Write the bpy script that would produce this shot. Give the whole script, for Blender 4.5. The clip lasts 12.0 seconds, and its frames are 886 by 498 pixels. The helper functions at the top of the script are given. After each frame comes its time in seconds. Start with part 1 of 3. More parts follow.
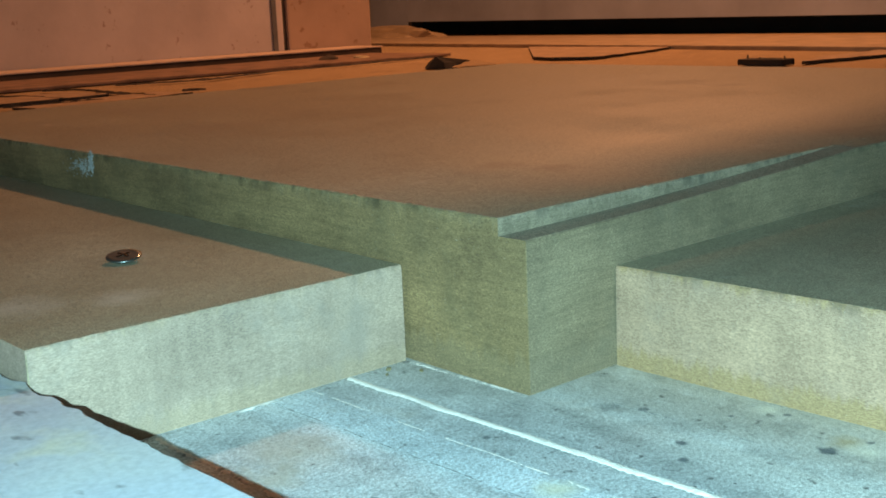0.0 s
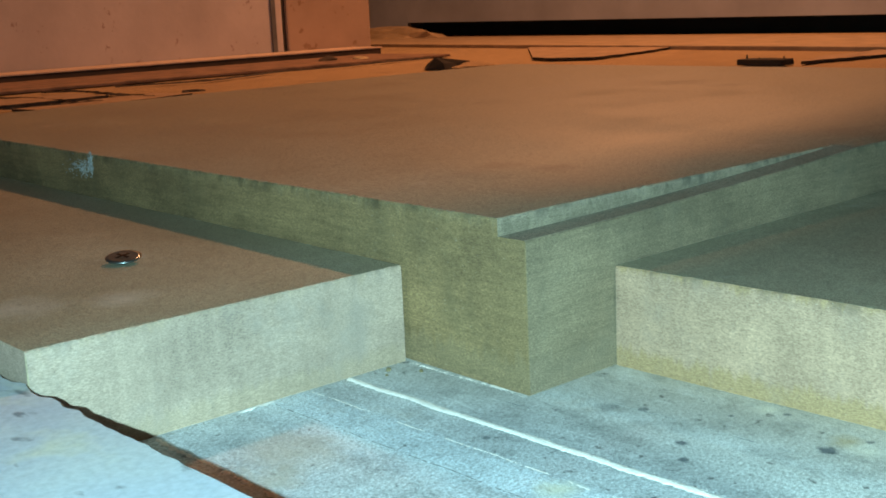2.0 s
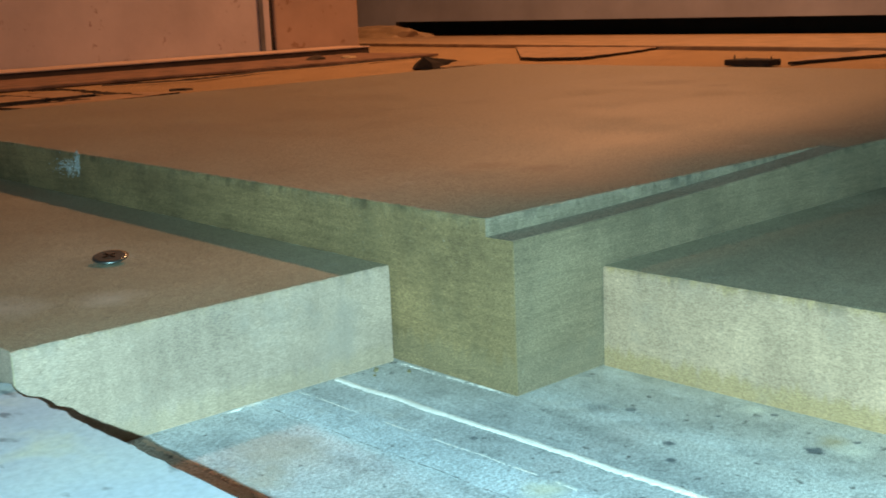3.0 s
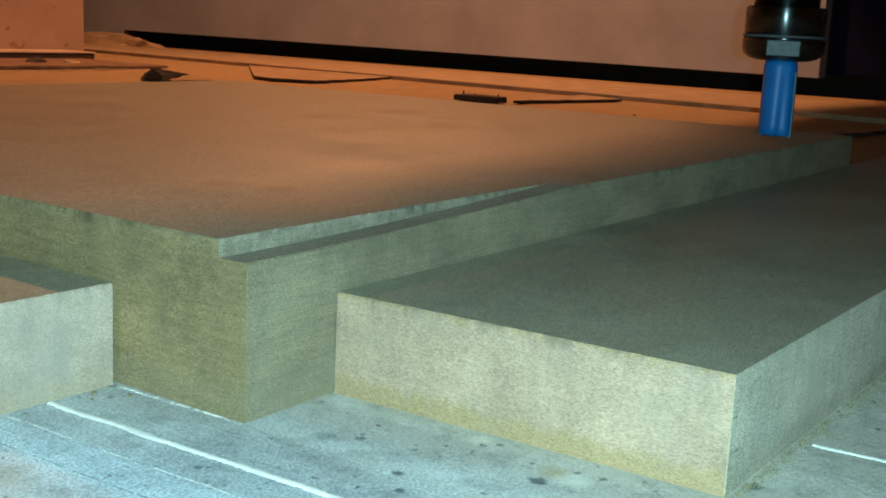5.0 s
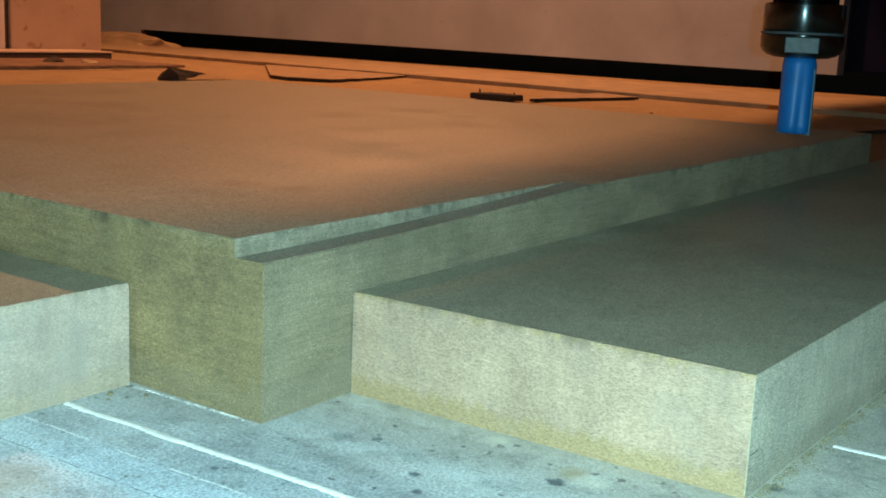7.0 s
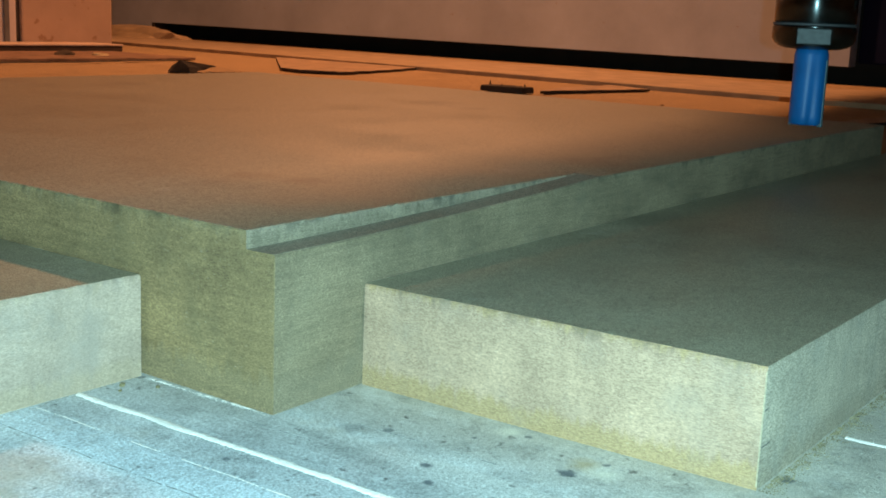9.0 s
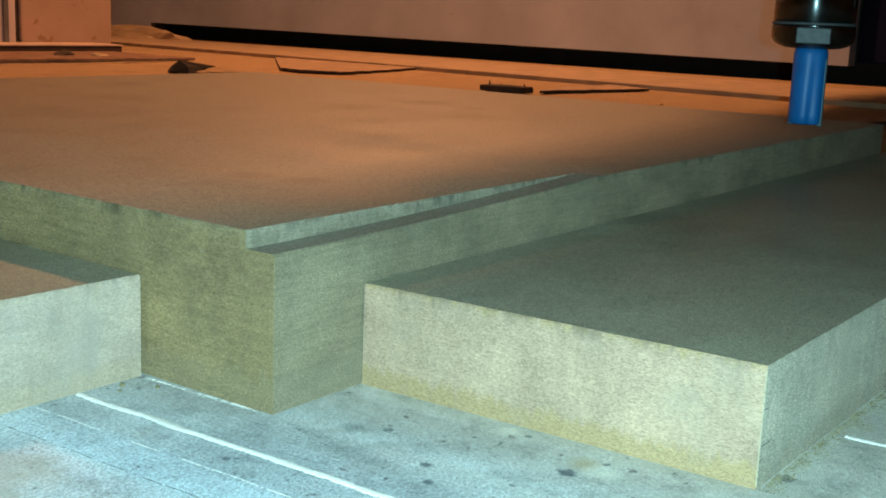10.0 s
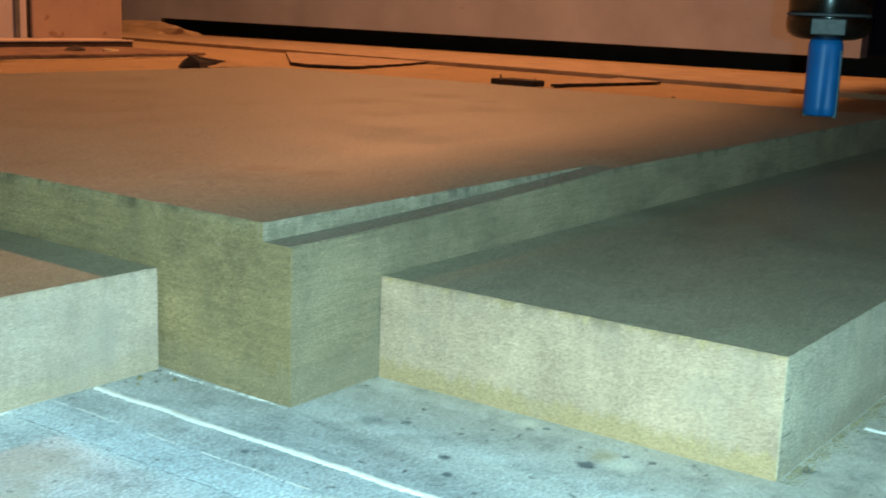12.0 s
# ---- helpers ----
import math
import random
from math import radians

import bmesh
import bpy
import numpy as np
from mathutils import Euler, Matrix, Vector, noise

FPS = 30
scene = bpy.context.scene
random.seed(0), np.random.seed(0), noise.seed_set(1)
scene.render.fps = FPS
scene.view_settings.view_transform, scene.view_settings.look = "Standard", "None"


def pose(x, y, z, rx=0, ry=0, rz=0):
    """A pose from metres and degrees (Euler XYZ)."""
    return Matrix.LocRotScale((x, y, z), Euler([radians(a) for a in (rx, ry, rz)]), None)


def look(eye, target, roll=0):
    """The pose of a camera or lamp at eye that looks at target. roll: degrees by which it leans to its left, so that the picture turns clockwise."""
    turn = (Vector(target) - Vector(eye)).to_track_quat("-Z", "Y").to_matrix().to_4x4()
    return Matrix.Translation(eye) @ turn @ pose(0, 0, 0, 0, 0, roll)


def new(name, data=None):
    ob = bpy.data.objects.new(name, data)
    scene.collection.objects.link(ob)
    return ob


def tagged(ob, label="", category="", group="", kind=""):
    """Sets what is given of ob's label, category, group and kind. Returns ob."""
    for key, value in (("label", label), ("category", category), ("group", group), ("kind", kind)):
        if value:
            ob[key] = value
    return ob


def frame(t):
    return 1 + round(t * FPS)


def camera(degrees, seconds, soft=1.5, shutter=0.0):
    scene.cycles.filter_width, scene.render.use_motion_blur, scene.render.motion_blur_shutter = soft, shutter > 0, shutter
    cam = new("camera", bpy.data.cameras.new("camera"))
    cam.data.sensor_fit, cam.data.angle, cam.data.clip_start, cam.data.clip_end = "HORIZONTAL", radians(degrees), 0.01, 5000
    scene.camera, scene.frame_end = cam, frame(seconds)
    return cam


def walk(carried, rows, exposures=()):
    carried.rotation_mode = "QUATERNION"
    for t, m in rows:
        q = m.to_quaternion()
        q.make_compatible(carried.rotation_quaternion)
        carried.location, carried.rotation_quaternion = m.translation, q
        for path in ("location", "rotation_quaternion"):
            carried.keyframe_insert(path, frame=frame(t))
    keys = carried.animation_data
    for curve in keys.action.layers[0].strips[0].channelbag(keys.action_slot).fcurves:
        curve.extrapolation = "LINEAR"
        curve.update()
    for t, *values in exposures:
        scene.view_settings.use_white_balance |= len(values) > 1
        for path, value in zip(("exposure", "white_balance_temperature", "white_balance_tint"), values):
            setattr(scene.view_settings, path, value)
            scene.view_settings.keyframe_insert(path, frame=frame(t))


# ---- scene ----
cam = camera(40.9, 12.0, soft=1.8, shutter=0.5)
PATH = [
    (0, (-0.13461, -0.12909, 0.06425), (0.19362, 0.23388, -0.03829), -2.473),
    (0.5, (-0.13454, -0.12927, 0.06423), (0.19362, 0.23376, -0.03834), -2.562),
    (1, (-0.13470, -0.12914, 0.06424), (0.19334, 0.23410, -0.03797), -2.559),
    (1.5, (-0.13480, -0.12912, 0.06423), (0.19365, 0.23377, -0.03791), -2.513),
    (2, (-0.13460, -0.12912, 0.06418), (0.19376, 0.23383, -0.03804), -2.583),
    (2.5, (-0.13459, -0.12905, 0.06419), (0.19384, 0.23383, -0.03802), -2.560),
    (2.7, (-0.13462, -0.12920, 0.06435), (0.19342, 0.23388, -0.03845), -2.582),
    (4.3, (-0.13327, -0.12691, 0.06391), (0.25446, 0.17404, -0.03148), 0.848),
    (4.4, (-0.13325, -0.12687, 0.06390), (0.25910, 0.16795, -0.03123), 1.290),
    (4.5, (-0.13322, -0.12679, 0.06388), (0.26700, 0.15757, -0.03081), 2.042),
    (4.6, (-0.13324, -0.12607, 0.06391), (0.27118, 0.15249, -0.02989), 2.388),
    (4.7, (-0.13325, -0.12562, 0.06393), (0.27380, 0.14930, -0.02931), 2.605),
    (4.8, (-0.13326, -0.12544, 0.06394), (0.27486, 0.14801, -0.02907), 2.693),
    (5, (-0.13326, -0.12538, 0.06394), (0.27519, 0.14761, -0.02900), 2.720),
    (5.5, (-0.13202, -0.12442, 0.06388), (0.27496, 0.15077, -0.02903), 2.672),
    (6, (-0.13227, -0.12465, 0.06374), (0.27345, 0.15202, -0.03032), 2.566),
    (6.5, (-0.13228, -0.12474, 0.06384), (0.27200, 0.15368, -0.03121), 2.471),
    (7, (-0.13242, -0.12472, 0.06393), (0.27204, 0.15383, -0.02998), 2.484),
    (9, (-0.13248, -0.12462, 0.06371), (0.26908, 0.15702, -0.03339), 2.382),
    (9.5, (-0.13259, -0.12462, 0.06370), (0.26896, 0.15713, -0.03312), 2.326),
    (10, (-0.13249, -0.12463, 0.06366), (0.26913, 0.15689, -0.03349), 2.308),
    (10.5, (-0.13263, -0.12471, 0.06372), (0.26906, 0.15672, -0.03345), 2.319),
    (11, (-0.13246, -0.12466, 0.06366), (0.26916, 0.15667, -0.03409), 2.367),
    (11.5, (-0.13246, -0.12469, 0.06379), (0.26910, 0.15658, -0.03438), 2.354),
    (11.8, (-0.13254, -0.12445, 0.06367), (0.26847, 0.15749, -0.03478), 2.290),
    (11.9, (-0.13262, -0.12419, 0.06354), (0.26779, 0.15850, -0.03523), 2.219),
    (12, (-0.13285, -0.12351, 0.06320), (0.26597, 0.16114, -0.03640), 2.032),
]
walk(cam, [(t, look(eye, target, roll)) for t, eye, target, roll in PATH],
     [(0, -0.05), (2.7, -0.05), (4.5, -0.03), (5.5, 0.05), (7.0, 0.12), (12.0, 0.13)])

# ---- light: a small white lamp beside the camera and a warm workshop lamp behind the work ----
world = bpy.data.worlds.new("world")
scene.world = world
world.use_nodes = True
world.node_tree.nodes["Background"].inputs["Color"].default_value = (0.64, 0.9, 0.76, 1)
world.node_tree.nodes["Background"].inputs["Strength"].default_value = 0.05


def lamp(name, place, watts, colour, radius):
    data = bpy.data.lights.new(name, "POINT")
    data.energy, data.color, data.shadow_soft_size = watts, colour, radius
    ob = new(name, data)
    ob.location = place
    return ob


torch = bpy.data.lights.new("hand_lamp", "SPOT")
torch.energy, torch.color, torch.shadow_soft_size = 4.35, (0.45, 0.86, 0.935), 0.0008
torch.spot_size, torch.spot_blend = radians(122), 1.0
new("hand_lamp", torch).matrix_world = look((-0.1480, -0.1360, 0.0650), (0.026, -0.005, 0.010))
lamp("workshop_lamp", (0.98, 0.72, 0.90), 35.5, (1.0, 0.425, 0.18), 0.027)

H = 0.029      # top of the large panel
T = 0.018      # thickness of the two strips
STEP = 0.0062  # width of the rebate


# ---- materials ----
def material(name, rough=0.6, metal=0.0):
    m = bpy.data.materials.new(name)
    m.use_nodes = True
    n = m.node_tree.nodes["Principled BSDF"]
    n.inputs["Roughness"].default_value = rough
    n.inputs["Metallic"].default_value = metal
    return m, m.node_tree, n


def link(tree, a, b):
    tree.links.new(a, b)


def coords(tree, scale=(1, 1, 1), turn=(0, 0, 0)):
    c = tree.nodes.new("ShaderNodeTexCoord")
    mp = tree.nodes.new("ShaderNodeMapping")
    mp.inputs["Scale"].default_value = scale
    mp.inputs["Rotation"].default_value = turn
    link(tree, c.outputs["Object"], mp.inputs["Vector"])
    return mp.outputs["Vector"]


def noise_tex(tree, scale, detail=4, stretch=(1, 1, 1), rough=0.6):
    n = tree.nodes.new("ShaderNodeTexNoise")
    n.inputs["Scale"].default_value = scale
    n.inputs["Detail"].default_value = detail
    n.inputs["Roughness"].default_value = rough
    link(tree, coords(tree, stretch), n.inputs["Vector"])
    return n.outputs["Fac"]


def ramp(tree, fac, stops):
    r = tree.nodes.new("ShaderNodeValToRGB")
    while len(r.color_ramp.elements) < len(stops):
        r.color_ramp.elements.new(0.5)
    for e, (at, c) in zip(r.color_ramp.elements, stops):
        e.position = at
        e.color = (c, c, c, 1) if isinstance(c, (int, float)) else (*c, 1)
    link(tree, fac, r.inputs["Fac"])
    return r.outputs["Color"]


def mix(tree, fac, a, b, how="MIX"):
    n = tree.nodes.new("ShaderNodeMix")
    n.data_type, n.blend_type = "RGBA", how
    for socket, value in ((n.inputs[0], fac), (n.inputs[6], a), (n.inputs[7], b)):
        if isinstance(value, (int, float)):
            socket.default_value = value
        elif isinstance(value, tuple):
            socket.default_value = (*value, 1)
        else:
            link(tree, value, socket)
    return n.outputs[2]


def bump(tree, node, height, strength, distance):
    b = tree.nodes.new("ShaderNodeBump")
    b.inputs["Strength"].default_value = strength
    b.inputs["Distance"].default_value = distance
    link(tree, height, b.inputs["Height"])
    link(tree, b.outputs["Normal"], node.inputs["Normal"])


def mdf_edge(name, light, dark, skin, thick, skins=0.5, saw=0.2, torn=0.25, grain=0.4):
    """Sawn edge of fibreboard: flecks along the sheet, blotches, denser skins at top and bottom."""
    m, tree, node = material(name, 0.85)
    fleck = ramp(tree, noise_tex(tree, 2300, 4, (0.4, 0.4, 1.6), 0.75), [(0.18, 0.0), (0.82, 1.0)])
    col = mix(tree, fleck, dark, light)
    blotch = ramp(tree, noise_tex(tree, 48, 5, (1, 1, 1.3), 0.65), [(0.36, 0.62), (0.64, 1.14)])
    col = mix(tree, 0.8 if thick == H else 0.6, col, blotch, "MULTIPLY")
    drag = ramp(tree, noise_tex(tree, 420, 4, (1, 1, 0.15)), [(0.35, 0.74), (0.62, 1.06)])
    col = mix(tree, saw, col, drag, "MULTIPLY")
    lines = ramp(tree, noise_tex(tree, 420, 4, (0.22, 0.22, 3.0), 0.7), [(0.36, 0.72), (0.60, 1.1)])
    col = mix(tree, 0.6 if thick == H else 0.15, col, lines, "MULTIPLY")
    sep = tree.nodes.new("ShaderNodeSeparateXYZ")
    link(tree, coords(tree), sep.inputs[0])
    mid = tree.nodes.new("ShaderNodeMath")
    mid.operation = "MULTIPLY_ADD"
    link(tree, sep.outputs["Z"], mid.inputs[0])
    mid.inputs[1].default_value, mid.inputs[2].default_value = 2 / thick, -1.16
    off = tree.nodes.new("ShaderNodeMath")
    off.operation = "ABSOLUTE"
    link(tree, mid.outputs[0], off.inputs[0])
    wob = tree.nodes.new("ShaderNodeMath")
    wob.operation = "MULTIPLY_ADD"
    link(tree, noise_tex(tree, 620, 5, (1, 1, 0.16), 0.75), wob.inputs[0])
    wob.inputs[1].default_value = 0.8
    link(tree, off.outputs[0], wob.inputs[2])
    half = tree.nodes.new("ShaderNodeMath")
    half.operation = "MULTIPLY"
    half.inputs[1].default_value = 0.55
    link(tree, wob.outputs[0], half.inputs[0])
    band = ramp(tree, half.outputs[0], [(0.61, 0.0), (0.70, skins)])
    col = mix(tree, band, col, skin)
    pits = ramp(tree, noise_tex(tree, 1700, 3, (1, 1, 1.5), 0.7), [(0.28, 0.3), (0.38, 1.0)])
    col = mix(tree, 0.6, col, pits, "MULTIPLY")
    fuzz = ramp(tree, noise_tex(tree, 4300, 3, (0.45, 0.45, 1.6), 0.8), [(0.36, 0.48), (0.64, 1.42)])
    col = mix(tree, grain, col, fuzz, "MULTIPLY")
    # torn fibres that hang from the upper rim
    rim = tree.nodes.new("ShaderNodeMapRange")
    rim.inputs["From Min"].default_value, rim.inputs["From Max"].default_value = thick - 0.0026, thick - 0.0002
    link(tree, sep.outputs["Z"], rim.inputs["Value"])
    tear = tree.nodes.new("ShaderNodeMath")
    tear.operation = "MULTIPLY"
    link(tree, ramp(tree, noise_tex(tree, 330, 3, (1, 1, 0.25), 0.6), [(0.44, 0.0), (0.66, 1.0)]), tear.inputs[0])
    uneven = tree.nodes.new("ShaderNodeMath")
    uneven.operation = "MULTIPLY"
    link(tree, rim.outputs["Result"], uneven.inputs[0])
    link(tree, ramp(tree, noise_tex(tree, 42, 3), [(0.38, 0.25), (0.6, 1.0)]), uneven.inputs[1])
    link(tree, uneven.outputs[0], tear.inputs[1])
    col = mix(tree, ramp(tree, tear.outputs[0], [(0.15, 0.0), (0.75, torn)]), col, (dark[0] * 0.35, dark[1] * 0.38, dark[2] * 0.4))
    grime = ramp(tree, noise_tex(tree, 85, 5, (1, 1, 0.8), 0.7), [(0.52, 0.0), (0.68, 0.35)])
    col = mix(tree, grime, col, (dark[0] * 0.9, dark[1] * 1.05, dark[2] * 1.25))
    fibre = ramp(tree, noise_tex(tree, 1100, 2, (1, 1, 3.0)), [(0.68, 0.0), (0.78, 0.35)])
    col = mix(tree, fibre, col, (0.68, 0.60, 0.48))
    link(tree, col, node.inputs["Base Color"])
    bump(tree, node, noise_tex(tree, 1700, 4, (1, 1, 1.6), 0.7), 0.4, 0.0002)
    return m


def mdf_face(name, light, dark, rough=0.55, smudges=(), rubs=()):
    """Sanded face of fibreboard with faint clouds, rubs and specks."""
    m, tree, node = material(name, rough)
    cloud = ramp(tree, noise_tex(tree, 30, 6), [(0.32, 0.0), (0.7, 1.0)])
    col = mix(tree, cloud, dark, light)
    fine = ramp(tree, noise_tex(tree, 800, 3), [(0.3, 0.74), (0.65, 1.1)])
    col = mix(tree, 0.6, col, fine, "MULTIPLY")
    grit = ramp(tree, noise_tex(tree, 3600, 2, (1, 1, 1), 0.8), [(0.36, 0.45), (0.64, 1.4)])
    col = mix(tree, 0.85, col, grit, "MULTIPLY")
    pits = ramp(tree, noise_tex(tree, 1500, 3, (1, 1, 1), 0.75), [(0.32, 0.35), (0.44, 1.0)])
    col = mix(tree, 0.8, col, pits, "MULTIPLY")
    rub = ramp(tree, noise_tex(tree, 13, 6, (1, 1.3, 1), 0.65), [(0.58, 1.0), (0.72, 0.72)])
    col = mix(tree, 0.8, col, rub, "MULTIPLY")
    chalk = ramp(tree, noise_tex(tree, 34, 6, (1, 1, 1), 0.75), [(0.62, 0.0), (0.74, 0.35)])
    col = mix(tree, chalk, col, (0.62, 0.6, 0.55))
    for x, y, r in smudges:
        warp = tree.nodes.new("ShaderNodeVectorMath")
        warp.operation = "DISTANCE"
        warp.inputs[1].default_value = (x, y, H)
        link(tree, coords(tree), warp.inputs[0])
        soft = tree.nodes.new("ShaderNodeMath")
        soft.operation = "MULTIPLY_ADD"
        link(tree, noise_tex(tree, 90, 5, (1, 0.6, 1)), soft.inputs[0])
        soft.inputs[1].default_value = r * 1.6
        link(tree, warp.outputs["Value"], soft.inputs[2])
        size = tree.nodes.new("ShaderNodeMath")
        size.operation = "DIVIDE"
        link(tree, soft.outputs[0], size.inputs[0])
        size.inputs[1].default_value = r * 2
        col = mix(tree, 1.0, col, ramp(tree, size.outputs[0], [(0.45, 0.72), (0.8, 1.0)]), "MULTIPLY")
    for x, y, z, r in rubs:
        near = tree.nodes.new("ShaderNodeVectorMath")
        near.operation = "DISTANCE"
        near.inputs[1].default_value = (x, y, z)
        link(tree, coords(tree), near.inputs[0])
        edge = tree.nodes.new("ShaderNodeMath")
        edge.operation = "MULTIPLY_ADD"
        link(tree, noise_tex(tree, 160, 5, (1, 1, 1), 0.7), edge.inputs[0])
        edge.inputs[1].default_value = r * 1.4
        link(tree, near.outputs["Value"], edge.inputs[2])
        share = tree.nodes.new("ShaderNodeMath")
        share.operation = "DIVIDE"
        link(tree, edge.outputs[0], share.inputs[0])
        share.inputs[1].default_value = r * 2
        col = mix(tree, ramp(tree, share.outputs[0], [(0.3, 0.4), (0.85, 0.0)]), col, (0.62, 0.6, 0.55))
    speck = ramp(tree, noise_tex(tree, 170, 2), [(0.22, 0.35), (0.25, 1.0)])
    col = mix(tree, 0.8, col, speck, "MULTIPLY")
    link(tree, col, node.inputs["Base Color"])
    link(tree, ramp(tree, noise_tex(tree, 30, 3), [(0.3, rough - 0.1), (0.7, rough + 0.12)]), node.inputs["Roughness"])
    bump(tree, node, noise_tex(tree, 1600, 3), 0.4, 0.00008)
    return m


def streaked(name, light, dark, dust, rough=0.8, spots=(), patches=()):
    """Worn machine bed: grey board with streaks of dust along y, grain, stains, and patches that include painted lamp
    light.
    """
    m, tree, node = material(name, rough)
    streak = ramp(tree, noise_tex(tree, 60, 6, (1, 0.12, 1), 0.7), [(0.28, 0.0), (0.72, 1.0)])
    col = mix(tree, streak, dark, light)
    pale = ramp(tree, noise_tex(tree, 38, 3, (1, 0.12, 1)), [(0.52, 0.0), (0.66, 0.75)])
    col = mix(tree, pale, col, dust)
    sep = tree.nodes.new("ShaderNodeSeparateXYZ")
    link(tree, coords(tree), sep.inputs[0])
    wob = tree.nodes.new("ShaderNodeMath")
    wob.operation = "MULTIPLY_ADD"
    link(tree, noise_tex(tree, 150, 5, (1, 0.25, 1), 0.75), wob.inputs[0])
    wob.inputs[1].default_value = 0.005
    link(tree, sep.outputs["X"], wob.inputs[2])
    span = tree.nodes.new("ShaderNodeMapRange")
    span.inputs["From Min"].default_value, span.inputs["From Max"].default_value = -0.05, 0.03
    link(tree, wob.outputs[0], span.inputs["Value"])
    bands = ramp(tree, span.outputs["Result"], [(0.0, 0.25), (0.10, 0.15), (0.19, 0.1), (0.22, 0.5), (0.265, 0.45), (0.285, 0.9), (0.36, 0.8), (0.40, 0.12), (0.62, 0.08), (0.665, 0.1), (0.69, 0.5), (0.725, 0.3), (0.76, 0.05)])
    col = mix(tree, bands, col, (dust[0] * 0.84, dust[1] * 0.92, dust[2]))
    patch = ramp(tree, noise_tex(tree, 55, 5), [(0.3, 0.74), (0.6, 1.08)])
    col = mix(tree, 0.85, col, patch, "MULTIPLY")
    grain = ramp(tree, noise_tex(tree, 1700, 4, (1, 1, 1), 0.8), [(0.38, 0.5), (0.62, 1.25)])
    col = mix(tree, 0.85, col, grain, "MULTIPLY")
    warm = ramp(tree, span.outputs["Result"], [(0.46, 0.0), (0.95, 0.75)])
    col = mix(tree, warm, col, (0.54, 0.47, 0.375))
    brown = ramp(tree, noise_tex(tree, 42, 4), [(0.60, 0.0), (0.74, 0.35)])
    col = mix(tree, brown, col, (0.58, 0.44, 0.28))
    smear = ramp(tree, noise_tex(tree, 150, 5, (1, 0.8, 1), 0.75), [(0.34, 0.56), (0.50, 1.0)])
    col = mix(tree, 0.75, col, smear, "MULTIPLY")
    scuff = ramp(tree, noise_tex(tree, 330, 4, (1, 0.6, 1), 0.75), [(0.57, 0.0), (0.70, 0.28)])
    col = mix(tree, scuff, col, dust)
    bloom = ramp(tree, noise_tex(tree, 75, 6, (1, 0.7, 1), 0.75), [(0.54, 0.0), (0.70, 0.35)])
    col = mix(tree, bloom, col, dust)
    hair = ramp(tree, noise_tex(tree, 1900, 3, (0.7, 1, 1), 0.75), [(0.58, 0.0), (0.70, 0.25)])
    col = mix(tree, hair, col, dust)
    pit = ramp(tree, noise_tex(tree, 1400, 3, (1, 0.7, 1), 0.7), [(0.30, 0.55), (0.40, 1.0)])
    col = mix(tree, 0.6, col, pit, "MULTIPLY")
    grit = ramp(tree, noise_tex(tree, 4000, 2, (1, 0.8, 1), 0.8), [(0.34, 0.5), (0.66, 1.35)])
    col = mix(tree, 0.6, col, grit, "MULTIPLY")
    for x, y, r, tone in patches:
        far = tree.nodes.new("ShaderNodeVectorMath")
        far.operation = "DISTANCE"
        far.inputs[1].default_value = (x, y, 0)
        link(tree, coords(tree), far.inputs[0])
        soft = tree.nodes.new("ShaderNodeMath")
        soft.operation = "MULTIPLY_ADD"
        link(tree, noise_tex(tree, 260, 5, (1, 0.6, 1), 0.7), soft.inputs[0])
        soft.inputs[1].default_value = r * 1.6
        link(tree, far.outputs["Value"], soft.inputs[2])
        size = tree.nodes.new("ShaderNodeMath")
        size.operation = "DIVIDE"
        link(tree, soft.outputs[0], size.inputs[0])
        size.inputs[1].default_value = r * 2.4
        col = mix(tree, ramp(tree, size.outputs[0], [(0.4, 0.65), (0.78, 0.0)]), col, tone)
    for x, y, r, dark_ in spots:
        far = tree.nodes.new("ShaderNodeVectorMath")
        far.operation = "DISTANCE"
        far.inputs[1].default_value = (x, y, 0)
        link(tree, coords(tree), far.inputs[0])
        soft = tree.nodes.new("ShaderNodeMath")
        soft.operation = "MULTIPLY_ADD"
        link(tree, noise_tex(tree, 700, 4, (1, 1, 1), 0.7), soft.inputs[0])
        soft.inputs[1].default_value = r * 1.8
        link(tree, far.outputs["Value"], soft.inputs[2])
        size = tree.nodes.new("ShaderNodeMath")
        size.operation = "DIVIDE"
        link(tree, soft.outputs[0], size.inputs[0])
        size.inputs[1].default_value = r * 2.6
        col = mix(tree, ramp(tree, size.outputs[0], [(0.52, 1 - dark_), (0.74, 0.0)]), col, (0.055, 0.075, 0.10))
    speck = ramp(tree, noise_tex(tree, 280, 3), [(0.30, 0.25), (0.36, 1.0)])
    col = mix(tree, 0.85, col, speck, "MULTIPLY")
    link(tree, col, node.inputs["Base Color"])
    bump(tree, node, noise_tex(tree, 900, 5, (1, 0.9, 1), 0.75), 0.7, 0.0003)
    return m


def plain(name, colour, rough=0.6, metal=0.0, vary=0.25, scale=60, grit=0.0):
    m, tree, node = material(name, rough, metal)
    tone = ramp(tree, noise_tex(tree, scale, 5), [(0.3, 1.0 - vary), (0.7, 1.0 + vary * 0.4)])
    link(tree, mix(tree, 1.0, colour, tone, "MULTIPLY"), node.inputs["Base Color"])
    if grit:
        bump(tree, node, noise_tex(tree, scale * 8, 4), 0.7, grit)
    return m


